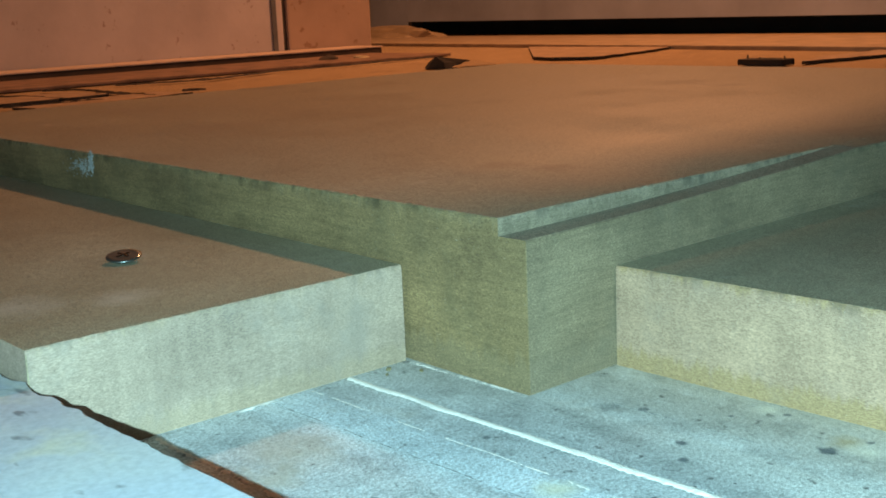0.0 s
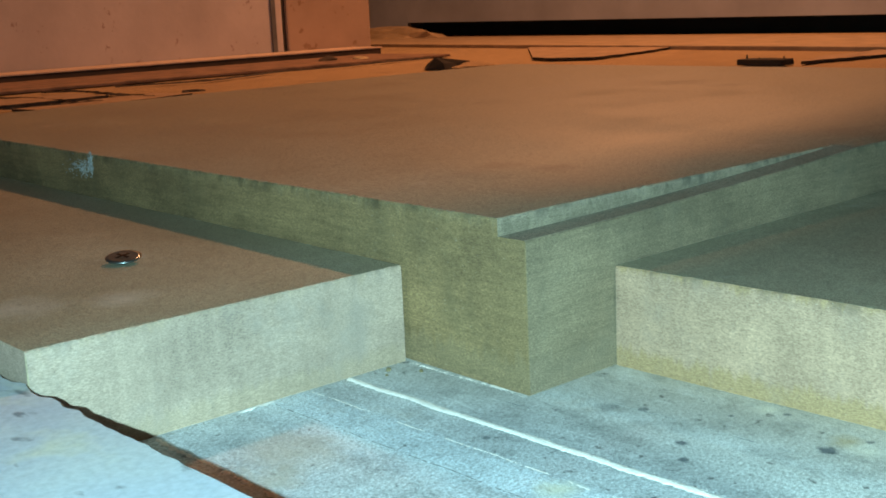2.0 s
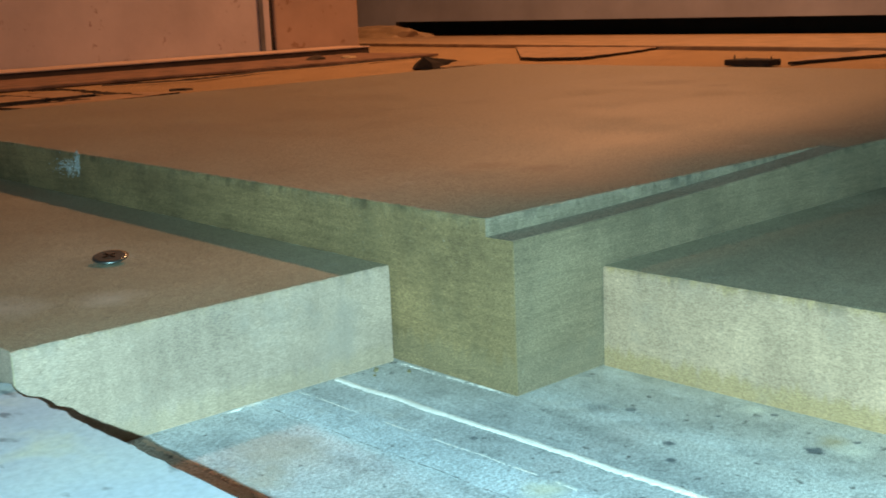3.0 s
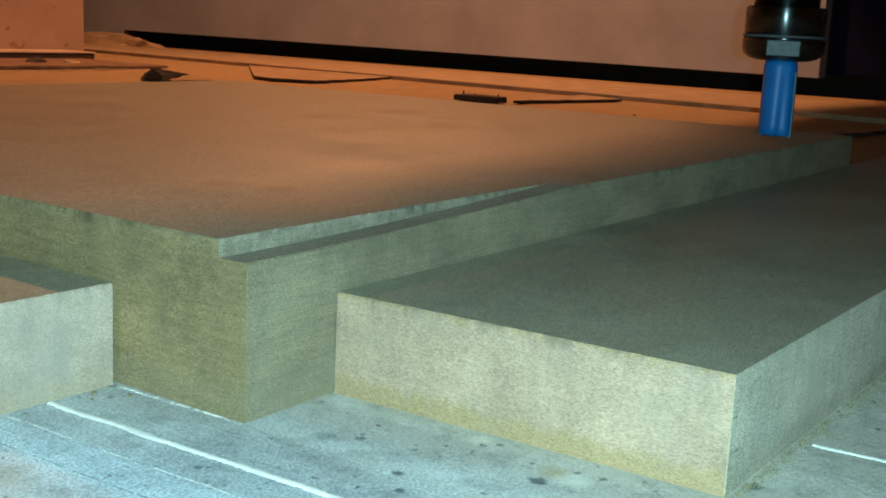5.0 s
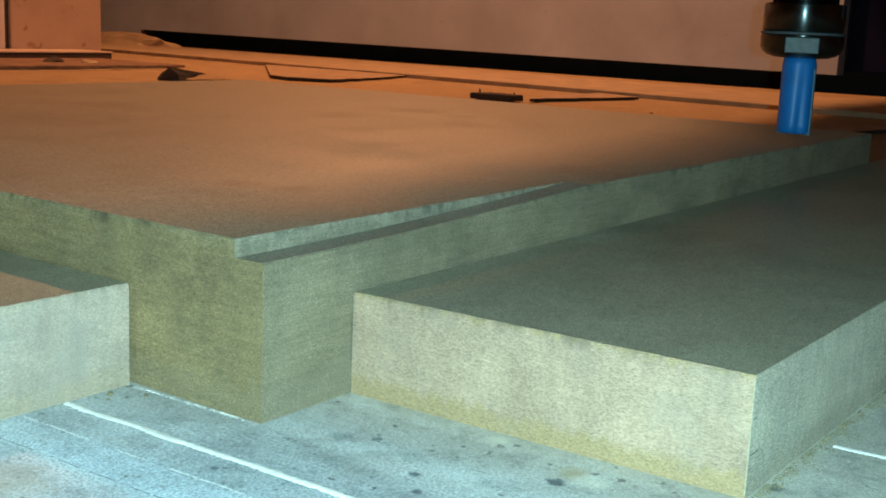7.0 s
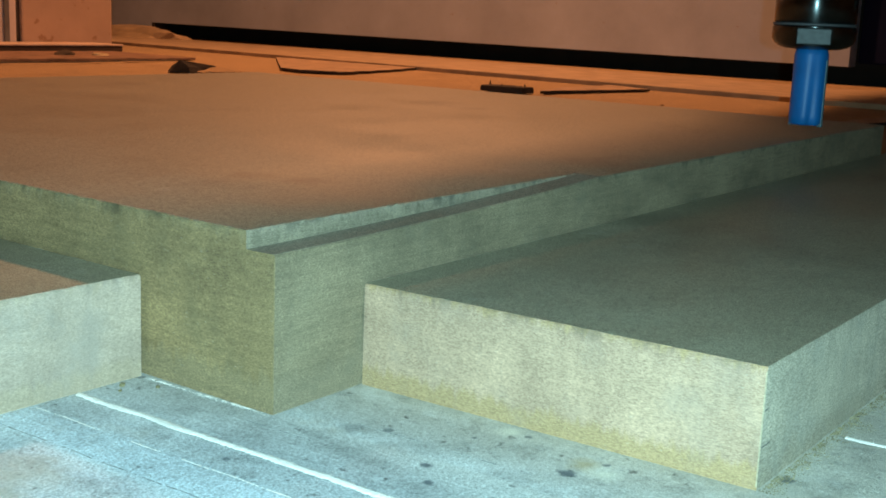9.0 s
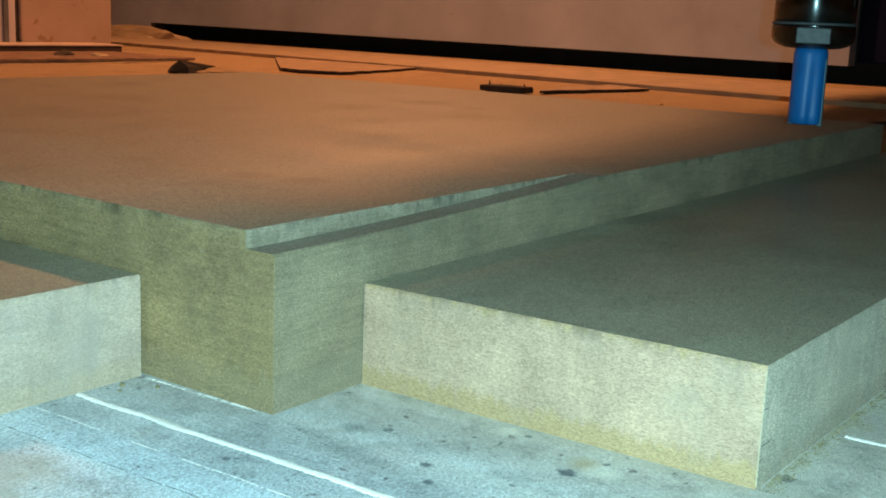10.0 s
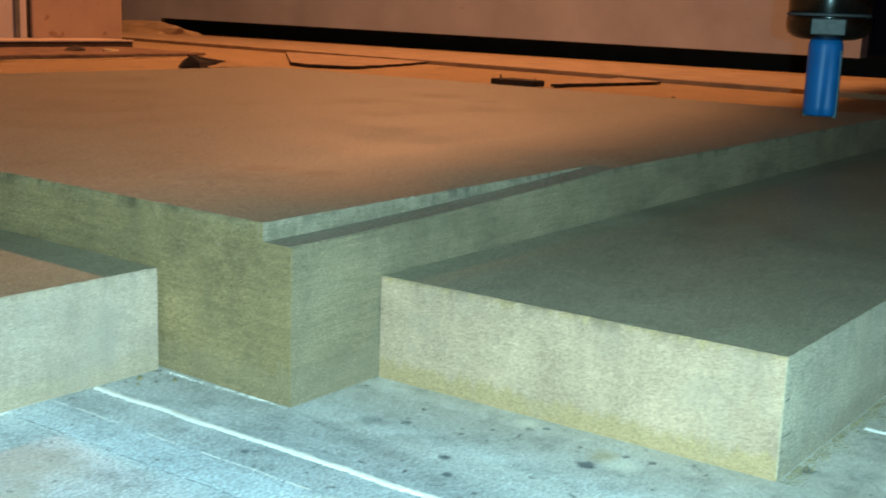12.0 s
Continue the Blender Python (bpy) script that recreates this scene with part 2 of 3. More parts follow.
def painted(name, colour, rust, stain=0.12, amount=0.69):
    """Old paint with rust spots and dirt."""
    m, tree, node = material(name, 0.5)
    cloud = ramp(tree, noise_tex(tree, 9, 5), [(0.3, 0.75), (0.7, 1.05)])
    col = mix(tree, 1.0, colour, cloud, "MULTIPLY")
    spots = ramp(tree, noise_tex(tree, 75, 3), [(amount, 0.0), (amount + 0.05, 0.55)])
    col = mix(tree, spots, col, rust)
    runs = ramp(tree, noise_tex(tree, 40, 4, (1, 1, 0.15)), [(0.64, 0.0), (0.78, stain)])
    col = mix(tree, runs, col, rust)
    link(tree, col, node.inputs["Base Color"])
    bump(tree, node, noise_tex(tree, 200, 3), 0.3, 0.0006)
    return m


FACE = mdf_face("fibreboard_face", (0.42, 0.375, 0.265), (0.312, 0.279, 0.192), smudges=((0.249, 0.150, 0.020), (0.243, 0.126, 0.014), (0.045, 0.050, 0.009), (0.048, 0.038, 0.008)), rubs=((-0.060, 0.058, T, 0.010), (-0.045, 0.050, T, 0.007), (-0.066, 0.082, T, 0.009)))
TREAD = mdf_face("rebate_bottom", (0.40, 0.34, 0.25), (0.28, 0.235, 0.17), 0.9)
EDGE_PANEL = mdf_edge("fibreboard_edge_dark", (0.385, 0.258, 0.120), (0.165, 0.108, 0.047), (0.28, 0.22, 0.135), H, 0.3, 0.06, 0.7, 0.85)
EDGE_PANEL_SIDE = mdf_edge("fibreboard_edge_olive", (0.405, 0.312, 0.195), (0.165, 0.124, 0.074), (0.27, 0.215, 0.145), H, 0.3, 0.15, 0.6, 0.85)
EDGE_LEFT = mdf_edge("fibreboard_edge_pale", (0.52, 0.385, 0.30), (0.37, 0.27, 0.20), (0.44, 0.32, 0.20), T, 0.35, 0.35, 0.3, 0.6)
EDGE_RIGHT = mdf_edge("fibreboard_edge_yellow", (0.535, 0.35, 0.232), (0.345, 0.22, 0.142), (0.37, 0.238, 0.115), T, 0.85, 0.35, 0.5, 0.7)
# same fibreboard as EDGE_RIGHT, recoloured for the light on this side
EDGE_RIGHT_SIDE = mdf_edge("fibreboard_edge_side_light", (0.80, 0.69, 0.53), (0.34, 0.29, 0.22), (0.36, 0.29, 0.20), T, 0.3, 0.4, 0.2, 0.9)
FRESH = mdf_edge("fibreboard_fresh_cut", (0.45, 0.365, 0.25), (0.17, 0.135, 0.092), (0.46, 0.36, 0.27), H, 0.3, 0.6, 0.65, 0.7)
SPOTS = ((0.0098, -0.048, 0.0017, 0.16), (-0.0010, -0.031, 0.0011, 0.2), (-0.0060, -0.035, 0.0010, 0.2), (-0.0180, -0.008, 0.0008, 0.3), (0.0070, -0.018, 0.0010, 0.35),
         (0.0290, -0.0735, 0.0015, 0.16), (0.0165, -0.051, 0.0008, 0.3), (0.013, -0.030, 0.0006, 0.35), (0.004, -0.013, 0.0022, 0.6), (0.019, -0.036, 0.0008, 0.4))
# the last two patches paint the warm lamp's light on the bed
PATCHES = ((0.0190, -0.0326, 0.0028, (0.80, 0.74, 0.62)), (0.0146, -0.0484, 0.0030, (0.42, 0.30, 0.13)), (0.0132, -0.0524, 0.0035, (0.85, 0.80, 0.68)), (-0.0252, -0.0288, 0.0040, (0.78, 0.70, 0.50)), (-0.0408, 0.0097, 0.0090, (0.50, 0.44, 0.36)), (-0.0492, 0.0033, 0.0060, (0.50, 0.44, 0.36)))
BED = streaked("machine_bed", (0.74, 0.755, 0.77), (0.45, 0.475, 0.50), (0.98, 0.98, 0.98), spots=SPOTS, patches=PATCHES)
BED_FAR = mdf_face("far_bed", (0.48, 0.32, 0.17), (0.36, 0.23, 0.11), 0.85)
SLAB, tree, node = material("pale_slab", 0.65)
col = mix(tree, ramp(tree, noise_tex(tree, 35, 5), [(0.35, 0.0), (0.65, 1.0)]), (0.47, 0.50, 0.60), (0.60, 0.61, 0.63))
col = mix(tree, ramp(tree, noise_tex(tree, 48, 4), [(0.58, 0.0), (0.72, 0.6)]), col, (0.72, 0.66, 0.45))
col = mix(tree, 0.8, col, ramp(tree, noise_tex(tree, 230, 3, (1, 0.5, 1)), [(0.29, 0.3), (0.37, 1.0)]), "MULTIPLY")
col = mix(tree, 0.6, col, ramp(tree, noise_tex(tree, 900, 3), [(0.3, 0.75), (0.65, 1.1)]), "MULTIPLY")
link(tree, col, node.inputs["Base Color"])
bump(tree, node, noise_tex(tree, 500, 4), 0.35, 0.0001)
SLAB_SIDE = plain("slab_side", (0.22, 0.17, 0.11), 0.9, 0.0, 0.4, 200, 0.0006)
DUST = plain("white_dust", (1.0, 0.92, 0.86), 0.95, 0.0, 0.12, 900, 0.0003)
SMEAR = plain("dust_smear", (0.40, 0.41, 0.41), 0.95, 0.0, 0.6, 900)
# pale tone for painted corner highlights and for real fibre fuzz
HIGHLIGHT_FUZZ = plain("corner_highlight_and_fuzz", (0.47, 0.375, 0.255), 0.9, 0.0, 0.4, 1500, 0.0002)
RUBBED = plain("rubbed_edge", (0.30, 0.215, 0.11), 0.9, 0.0, 0.6, 1500)
CRUMB = plain("brown_crumb", (0.25, 0.20, 0.105), 0.95, 0.0, 0.6, 900)
CHIP = plain("wood_chip", (0.52, 0.40, 0.24), 0.9, 0.0, 0.4, 700, 0.0003)
STAIN = plain("dark_stain", (0.09, 0.105, 0.12), 0.7, 0.0, 0.8, 1200, 0.0002)
SCORE = plain("score_line", (0.20, 0.22, 0.23), 0.9, 0.0, 0.5, 900)
STEEL = plain("steel", (0.26, 0.29, 0.29), 0.34, 0.95, 0.2, 400)
BLACK_STEEL = plain("blackened_steel", (0.13, 0.14, 0.142), 0.27, 1.0, 0.4, 200)
tree = BLACK_STEEL.node_tree
# turned on a lathe: fine grooves round the axis draw the shine out along it
groove = tree.nodes.new("ShaderNodeTangent")
groove.direction_type, groove.axis = "RADIAL", "Z"
link(tree, groove.outputs["Tangent"], tree.nodes["Principled BSDF"].inputs["Tangent"])
tree.nodes["Principled BSDF"].inputs["Anisotropic"].default_value = 0.9
tree.nodes["Principled BSDF"].inputs["Anisotropic Rotation"].default_value = 0.25
HOSE = plain("pale_hose", (0.55, 0.57, 0.56), 0.35, 0.0, 0.15, 300)
NUT_RING = plain("nut_ring", (0.09, 0.095, 0.10), 0.55, 0.3, 0.4, 400)
NUT_FLAT = plain("worn_nut", (0.03, 0.033, 0.033), 0.5, 0.3, 0.6, 700)
BLUE = plain("blue_coating", (0.0, 0.115, 0.35), 0.5, 0.0, 0.15, 150)
CARBIDE = plain("carbide", (0.10, 0.16, 0.19), 0.6, 0.3, 0.3, 300)
PAINT = painted("pink_grey_paint", (0.58, 0.50, 0.49), (0.20, 0.085, 0.045), 0.12, 0.655)
PAINT_RUSTY = painted("rusty_paint", (0.45, 0.31, 0.235), (0.20, 0.085, 0.035), 0.7, 0.60)
PAINT_GREY = painted("grey_paint", (0.38, 0.415, 0.50), (0.25, 0.14, 0.09), 0.0, 0.70)
RAIL = plain("dusty_rail", (0.46, 0.32, 0.19), 0.6, 0.0, 0.35, 30, 0.0004)
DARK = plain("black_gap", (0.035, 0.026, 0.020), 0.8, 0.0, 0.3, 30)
BARK = plain("pale_bark", (0.17, 0.085, 0.04), 0.9, 0.0, 0.5, 90, 0.0008)
CHARRED = plain("dark_broken_wood", (0.020, 0.013, 0.009), 0.9, 0.0, 0.5, 90, 0.0006)
BROWN = plain("dark_wood_and_shade", (0.055, 0.035, 0.022), 0.85, 0.0, 0.5, 90, 0.0008)
FRAME = plain("frame_board", (0.26, 0.15, 0.095), 0.8, 0.0, 0.55, 45, 0.0006)
# one ledge in two colours: shade painted on the front, light on top
LEDGE_SHADE = plain("shaded_ledge", (0.060, 0.036, 0.024), 0.7, 0.0, 0.4, 40, 0.0006)
LEDGE_LIT = plain("lit_ledge_top", (0.62, 0.46, 0.36), 0.6, 0.0, 0.3, 50, 0.0004)
VENEER = plain("thin_sheet", (0.42, 0.28, 0.17), 0.7, 0.0, 0.35, 60, 0.0004)
TRIM = plain("grey_trim", (0.14, 0.135, 0.14), 0.7, 0.0, 0.3, 60)
NAVY = plain("navy_paint", (0.005, 0.008, 0.030), 0.85, 0.0, 0.3, 20)
NAVY.node_tree.nodes["Principled BSDF"].inputs["Specular IOR Level"].default_value = 0.1
ROOM = plain("workshop_wall", (0.30, 0.27, 0.25), 0.9, 0.0, 0.2, 3)


# ---- mesh helpers ----
def mesh_object(name, bm, materials):
    bmesh.ops.recalc_face_normals(bm, faces=bm.faces)
    data = bpy.data.meshes.new(name)
    bm.to_mesh(data)
    bm.free()
    for m in materials if isinstance(materials, (list, tuple)) else (materials,):
        data.materials.append(m)
    return new(name, data)


def part(name, bm, material_, parent, label=""):
    ob = mesh_object(name, bm, material_)
    ob.parent = parent
    return tagged(ob, label)


def thing(name, place, label, category, group="", kind=""):
    ob = new(name)
    ob.location = place
    ob.empty_display_size = 0.005
    return tagged(ob, label, category, group, kind)


def box(bm, x0, x1, y0, y1, z0, z1, bevel=0.0):
    made = bmesh.ops.create_cube(bm, size=1.0)["verts"]
    for v in made:
        v.co = Vector((x0 + (v.co.x + 0.5) * (x1 - x0), y0 + (v.co.y + 0.5) * (y1 - y0), z0 + (v.co.z + 0.5) * (z1 - z0)))
    if bevel:
        edges = list({e for v in made for e in v.link_edges})
        bmesh.ops.bevel(bm, geom=edges, offset=bevel, segments=2, affect="EDGES", profile=0.6)
    return bm


def lathe(bm, profile, sides=48, centre=(0, 0)):
    """Turns (radius, height) pairs about the z axis."""
    rings = []
    for r, z in profile:
        rings.append([bm.verts.new((centre[0] + r * math.cos(2 * math.pi * i / sides), centre[1] + r * math.sin(2 * math.pi * i / sides), z)) for i in range(sides)])
    for a, b in zip(rings, rings[1:]):
        for i in range(sides):
            bm.faces.new((a[i], a[(i + 1) % sides], b[(i + 1) % sides], b[i])).smooth = True
    for ring in (rings[0], rings[-1]):
        bm.faces.new(ring)
    return bm


def rough_at(x, y, z, amount, scale=900.0):
    return amount * noise.fractal(Vector((x * scale, y * scale, z * scale)), 0.8, 2.0, 3)


def outline(corners, step):
    pts = []
    for a, b in zip(corners, corners[1:] + corners[:1]):
        a, b = Vector(a), Vector(b)
        count = max(1, round((b - a).length / step))
        pts += [a.lerp(b, i / count) for i in range(count)]
    return pts


def sheet(bm, corners, z0, z1, step=0.0012, fray=0.00022, soft=0.00035, face_slot=0, side_slot=None):
    """A sawn board: straight sides, and a slightly frayed upper edge. side_slot(normal) picks the material of a side."""
    pts = outline(corners, step)
    middle = sum((Vector(c) for c in corners), Vector((0, 0))) / len(corners)
    levels = ((z0, 0.0, 0.0), (z1 - soft * 3.5, 0.0, 0.0), (z1 - soft, 0.0, 0.5), (z1, soft * 0.6, 1.0))
    rings = []
    for z, inset, rag in levels:
        ring = []
        for p in pts:
            away = (p - middle).normalized()
            q = p - away * (inset + (abs(rough_at(p.x, p.y, z, fray)) if rag else 0) * rag)
            ring.append(bm.verts.new((q.x, q.y, z + (rough_at(p.x, p.y, 3.0, fray * 0.5) if z == z1 else 0))))
        rings.append(ring)
    n = len(pts)
    for a, b in zip(rings, rings[1:]):
        for i in range(n):
            f = bm.faces.new((a[i], a[(i + 1) % n], b[(i + 1) % n], b[i]))
            d = pts[(i + 1) % n] - pts[i]
            f.material_index = side_slot(Vector((d.y, -d.x)).normalized()) if side_slot else 1
    cap = bmesh.new()
    rim = [cap.verts.new(v.co) for v in rings[-1]]
    flat = [cap.verts.new((v.co.x - (p - middle).normalized().x * 0.0012, v.co.y - (p - middle).normalized().y * 0.0012, z1)) for v, p in zip(rings[-1], pts)]
    for i in range(n):
        cap.faces.new((rim[i], rim[(i + 1) % n], flat[(i + 1) % n], flat[i]))
    cap.faces.new(flat)
    bm.faces.new(rings[0][::-1]).material_index = face_slot
    return bm, cap


# ---- the setting: machine bed and what stands round it ----
bm = box(bmesh.new(), -0.6, 1.30, -0.7, 1.9, -0.03, 0.0)
bed = tagged(mesh_object("machine_bed", bm, BED), "worn grey machine bed board with white dust streaks", "machine bed", kind="structure")


def dust_line(x, y0, y1, width, seed, material_=DUST, name="dust_line", label="bright white dust line", gaps=0.0, ragged=0.1):
    """A ragged line packed into a scored line along y, with gaps where it wore away."""
    rng = random.Random(seed)
    bm = bmesh.new()
    count = max(2, round(abs(y1 - y0) / 0.0005))
    last = None
    tall = 0.00004 if material_ is SCORE else min(0.0003, 0.2 * width)
    for i in range(count + 1):
        y = y0 + (y1 - y0) * i / count
        w = width * (0.5 + ragged * rng.uniform(-1, 1) + ragged * noise.noise(Vector((x * 90, y * 300, seed))))
        c = x + 0.00042 * noise.noise(Vector((seed, y * 110, 1))) + ragged * 0.4 * width * rng.uniform(-1, 1)
        row = [bm.verts.new((c + w * k, y, z * tall)) for k, z in ((-1, 0.05), (-0.6, 0.65), (0, 1.0), (0.6, 0.65), (1, 0.05))]
        if last and noise.noise(Vector((y * 260, seed * 3.3, 2))) + 0.6 * noise.noise(Vector((y * 1100, seed * 5.1, 4))) > gaps * 2 - 1:
            for k in range(4):
                bm.faces.new((last[k], last[k + 1], row[k + 1], row[k]))
        last = row
    for v in [v for v in bm.verts if not v.link_faces]:
        bm.verts.remove(v)
    return part(name, bm, material_, bed, label)


dust_line(-0.0138, 0.0305, -0.2, 0.0015, 1, ragged=0.12)
dust_line(0.0530, -0.0745, -0.3, 0.0012, 2)
dust_line(-0.0003, 0.0290, 0.0005, 0.0005, 4, gaps=0.48, ragged=0.45)
dust_line(-0.0222, 0.0300, -0.07, 0.00022, 12, gaps=0.40, ragged=0.4)
dust_line(-0.0520, 0.0300, -0.03, 0.0008, 5, gaps=0.35, ragged=0.35)
dust_line(-0.0335, 0.0306, 0.0300, 0.006, 6, gaps=0.2, ragged=0.3)
dust_line(-0.0302, 0.0295, -0.05, 0.00018, 7, SCORE, "score_line", "fine dark score line", 0.35, 0.3)
dust_line(0.0060, -0.010, -0.045, 0.00015, 8, SCORE, "score_line", "fine dark score line", 0.5, 0.3)
dust_line(-0.0045, 0.008, -0.012, 0.00018, 9, SCORE, "score_line", "fine dark score line", 0.5, 0.3)


# far rail, gap and panels
bm = box(bmesh.new(), 0.0, 0.395, -2.0, 1.0, -0.03, 0.004, 0.001)
for v in bm.verts:
    v.co.z -= 0.006 * v.co.x / 0.395 if v.co.z > 0 else 0.0
bmesh.ops.transform(bm, matrix=Matrix.Translation((0.957, 0.95, 0)) @ Matrix.Rotation(radians(-6), 4, "Z"), verts=bm.verts)
tagged(mesh_object("far_rail", bm, RAIL), "dusty wooden edge rail of the machine bed", "rail", kind="structure")
# black board added behind the gap, in place of the shade there
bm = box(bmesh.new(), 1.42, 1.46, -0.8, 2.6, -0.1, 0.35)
tagged(mesh_object("gap_shade_board", bm, DARK), "black board that stands for the shade behind the low gap", "recess", kind="structure")
bm = box(bmesh.new(), 1.305, 1.330, 0.330, 1.5755, 0.026, 0.5)
for v in bm.verts:
    v.co.z -= 0.006 * (1.575 - v.co.y) / 1.245 if v.co.z < 0.1 else 0.0
tagged(mesh_object("far_panel", bm, PAINT_GREY), "grey painted sheet panel with a gap below", "panel", kind="structure")
bm = box(bmesh.new(), 1.305, 1.330, 1.5757, 2.6, -0.03, 0.5)
tagged(mesh_object("wall_far", bm, PAINT_GREY), "grey painted far wall", "wall", kind="structure")
# dark block added to cover the lit wall end seen through the gap
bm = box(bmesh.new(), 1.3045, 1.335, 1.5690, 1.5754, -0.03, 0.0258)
tagged(mesh_object("gap_shade_filler", bm, DARK), "dark filler block that stands for the shade at the low gap's end", "gap end", kind="structure")
bm = box(bmesh.new(), 1.325, 1.355, -0.8, 0.326, 0.024, 0.5, 0.002)
tagged(mesh_object("navy_panel", bm, NAVY), "dark navy painted machine panel", "panel", kind="structure")

# wall on the left with a dark joint
for x0, x1, coat in ((-0.9, 0.7040, PAINT), (0.7105, 0.840, PAINT_RUSTY)):
    bm = box(bmesh.new(), x0, x1, 1.100, 1.130, 0.0, 0.5, 0.003)
    tagged(mesh_object("wall_left", bm, coat), "pinkish painted panel with rust spots", "wall panel", kind="structure")
bm = box(bmesh.new(), 0.6865, 0.6930, 1.0975, 1.0995, 0.0, 0.5, 0.0004)
tagged(mesh_object("wall_trim", bm, TRIM), "narrow grey trim strip beside the joint", "trim", kind="structure")
bm = box(bmesh.new(), 0.7043, 0.7102, 1.104, 1.128, 0.0, 0.5)
tagged(mesh_object("wall_joint", bm, DARK), "dark joint between two wall panels", "joint", kind="structure")

ledge = thing("ledge", (0.3, 1.07, 0), "dark brown ledge along the wall, shaded front and lit top put into its colours", "ledge", kind="structure")
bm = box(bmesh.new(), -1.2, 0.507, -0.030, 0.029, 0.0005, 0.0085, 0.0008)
part("body", bm, LEDGE_SHADE, ledge)
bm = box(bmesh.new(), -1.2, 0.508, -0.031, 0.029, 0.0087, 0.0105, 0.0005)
part("top_strip", bm, LEDGE_LIT, ledge, "top strip coloured pale for the light on it")

bm = box(bmesh.new(), -0.8, 0.79, 0.893, 1.0385, 0.0002, 0.0030, 0.0008)
tagged(mesh_object("bed_frame", bm, FRAME), "reddish brown frame board below the ledge", "frame board", kind="structure")

# brown dust that covers the bed behind the thick board
bm = bmesh.new()
for x0, x1, y0, y1 in ((-0.5, 1.29, 0.37, 1.60), (0.42, 1.29, -0.5, 0.37)):
    nx, ny = round((x1 - x0) / 0.012), round((y1 - y0) / 0.012)
    grid = [[bm.verts.new((x0 + (x1 - x0) * i / nx, y0 + (y1 - y0) * j / ny, 0.0004 + 0.0004 * abs(noise.noise(Vector((i * 0.21, j * 0.23, x0)))))) for j in range(ny + 1)] for i in range(nx + 1)]
    for i in range(nx):
        for j in range(ny):
            bm.faces.new((grid[i][j], grid[i + 1][j], grid[i + 1][j + 1], grid[i][j + 1]))
tagged(mesh_object("sawdust_layer", bm, BED_FAR), "brown sawdust layer over the far bed", "sawdust", kind="stuff")

bm = box(bmesh.new(), -0.55, 1.25, -0.65, 1.85, -1.0, -0.031, 0.01)
tagged(mesh_object("machine_base", bm, NAVY), "dark painted base cabinet of the machine", "machine base", kind="structure")

# room that closes the place
for name, b in (("wall_north", (-3, 4, 3.0, 3.05, -1, 2.4)), ("wall_south", (-3, 4, -2.55, -2.5, -1, 2.4)), ("wall_west", (-3.05, -3, -2.5, 3, -1, 2.4)),
                ("wall_east", (4, 4.05, -2.5, 3, -1, 2.4)), ("floor", (-3, 4, -2.5, 3, -1.05, -1)), ("ceiling", (-3, 4, -2.5, 3, 2.4, 2.45))):
    tagged(mesh_object(name, box(bmesh.new(), *b), ROOM), "plain dim workshop " + name.split("_")[0], name.split("_")[0], kind="structure")

# ---- the slab with a broken edge ----
bm = bmesh.new()
pts = []
count = 420
for i in range(count + 1):
    y = -0.30 + 0.42 * i / count
    jag = 0.0009 * noise.noise(Vector((3.1, y * 170, 0))) + 0.0007 * noise.noise(Vector((7.7, y * 420, 0)))
    pts.append((-0.0702 + jag * max(0.3, min(1.0, (y + 0.03) / 0.045)), y))
pts += [(-0.5, 0.12), (-0.5, -0.30)]
low = [bm.verts.new((x, y, 0.0004)) for x, y in pts]
mid = [bm.verts.new((x - 0.0003, y, 0.0129)) for x, y in pts]
top = [bm.verts.new((x - 0.0007, y, 0.0133)) for x, y in pts]
for a, b in ((low, mid), (mid, top)):
    for i in range(len(pts)):
        j = (i + 1) % len(pts)
        bm.faces.new((a[i], a[j], b[j], b[i])).material_index = 1
bm.faces.new(top)
bm.faces.new(low[::-1])
tagged(mesh_object("broken_board", bm, [SLAB, SLAB_SIDE]), "pale blue-grey board with a broken, jagged edge", "board")

# ---- the large panel with a tapering rebate ----
X1, Y1 = 0.333, 0.328
RUN = 0.106
SKEW = 0.036   # the sawn side runs slightly off square
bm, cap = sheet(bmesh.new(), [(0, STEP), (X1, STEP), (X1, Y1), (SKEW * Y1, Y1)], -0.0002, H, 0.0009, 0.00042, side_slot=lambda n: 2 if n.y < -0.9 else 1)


def tread(x):
    return H - 0.0030 * max(0.0, 1.0 - (x / RUN) ** 1.7)


xs = [i * 0.0012 for i in range(int(X1 / 0.0012))] + [X1]
cols = []
for x in xs:
    z = tread(x)
    rag = abs(rough_at(x, 0, 5.0, 0.0002))
    back = (STEP, z) if x < RUN else (STEP + 0.0018, H + 0.00008)
    cols.append([bm.verts.new(c) for c in ((x, 0, -0.0002), (x, 0, z - 0.0003), (x, 0.0002 + rag, z + rag * 0.2), (x, *back))])
for a, b in zip(cols, cols[1:]):
    for k in range(3):
        bm.faces.new((a[k], b[k], b[k + 1], a[k + 1])).material_index = 3 if k < 2 else (4 if a[0].co.x < RUN else 0)
bm.faces.new([cols[0][k] for k in (3, 2, 1, 0)] + [bm.verts.new((0, STEP, -0.0002))]).material_index = 1
bm.faces.new(cols[-1] + [bm.verts.new((X1, STEP + 0.0004, -0.0002))]).material_index = 1
panel = thing("thick_board", (0, 0, 0), "thick brown fibreboard sheet with a tapering rebate along one edge", "board")
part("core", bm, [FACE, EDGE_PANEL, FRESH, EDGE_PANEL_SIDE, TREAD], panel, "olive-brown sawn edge")
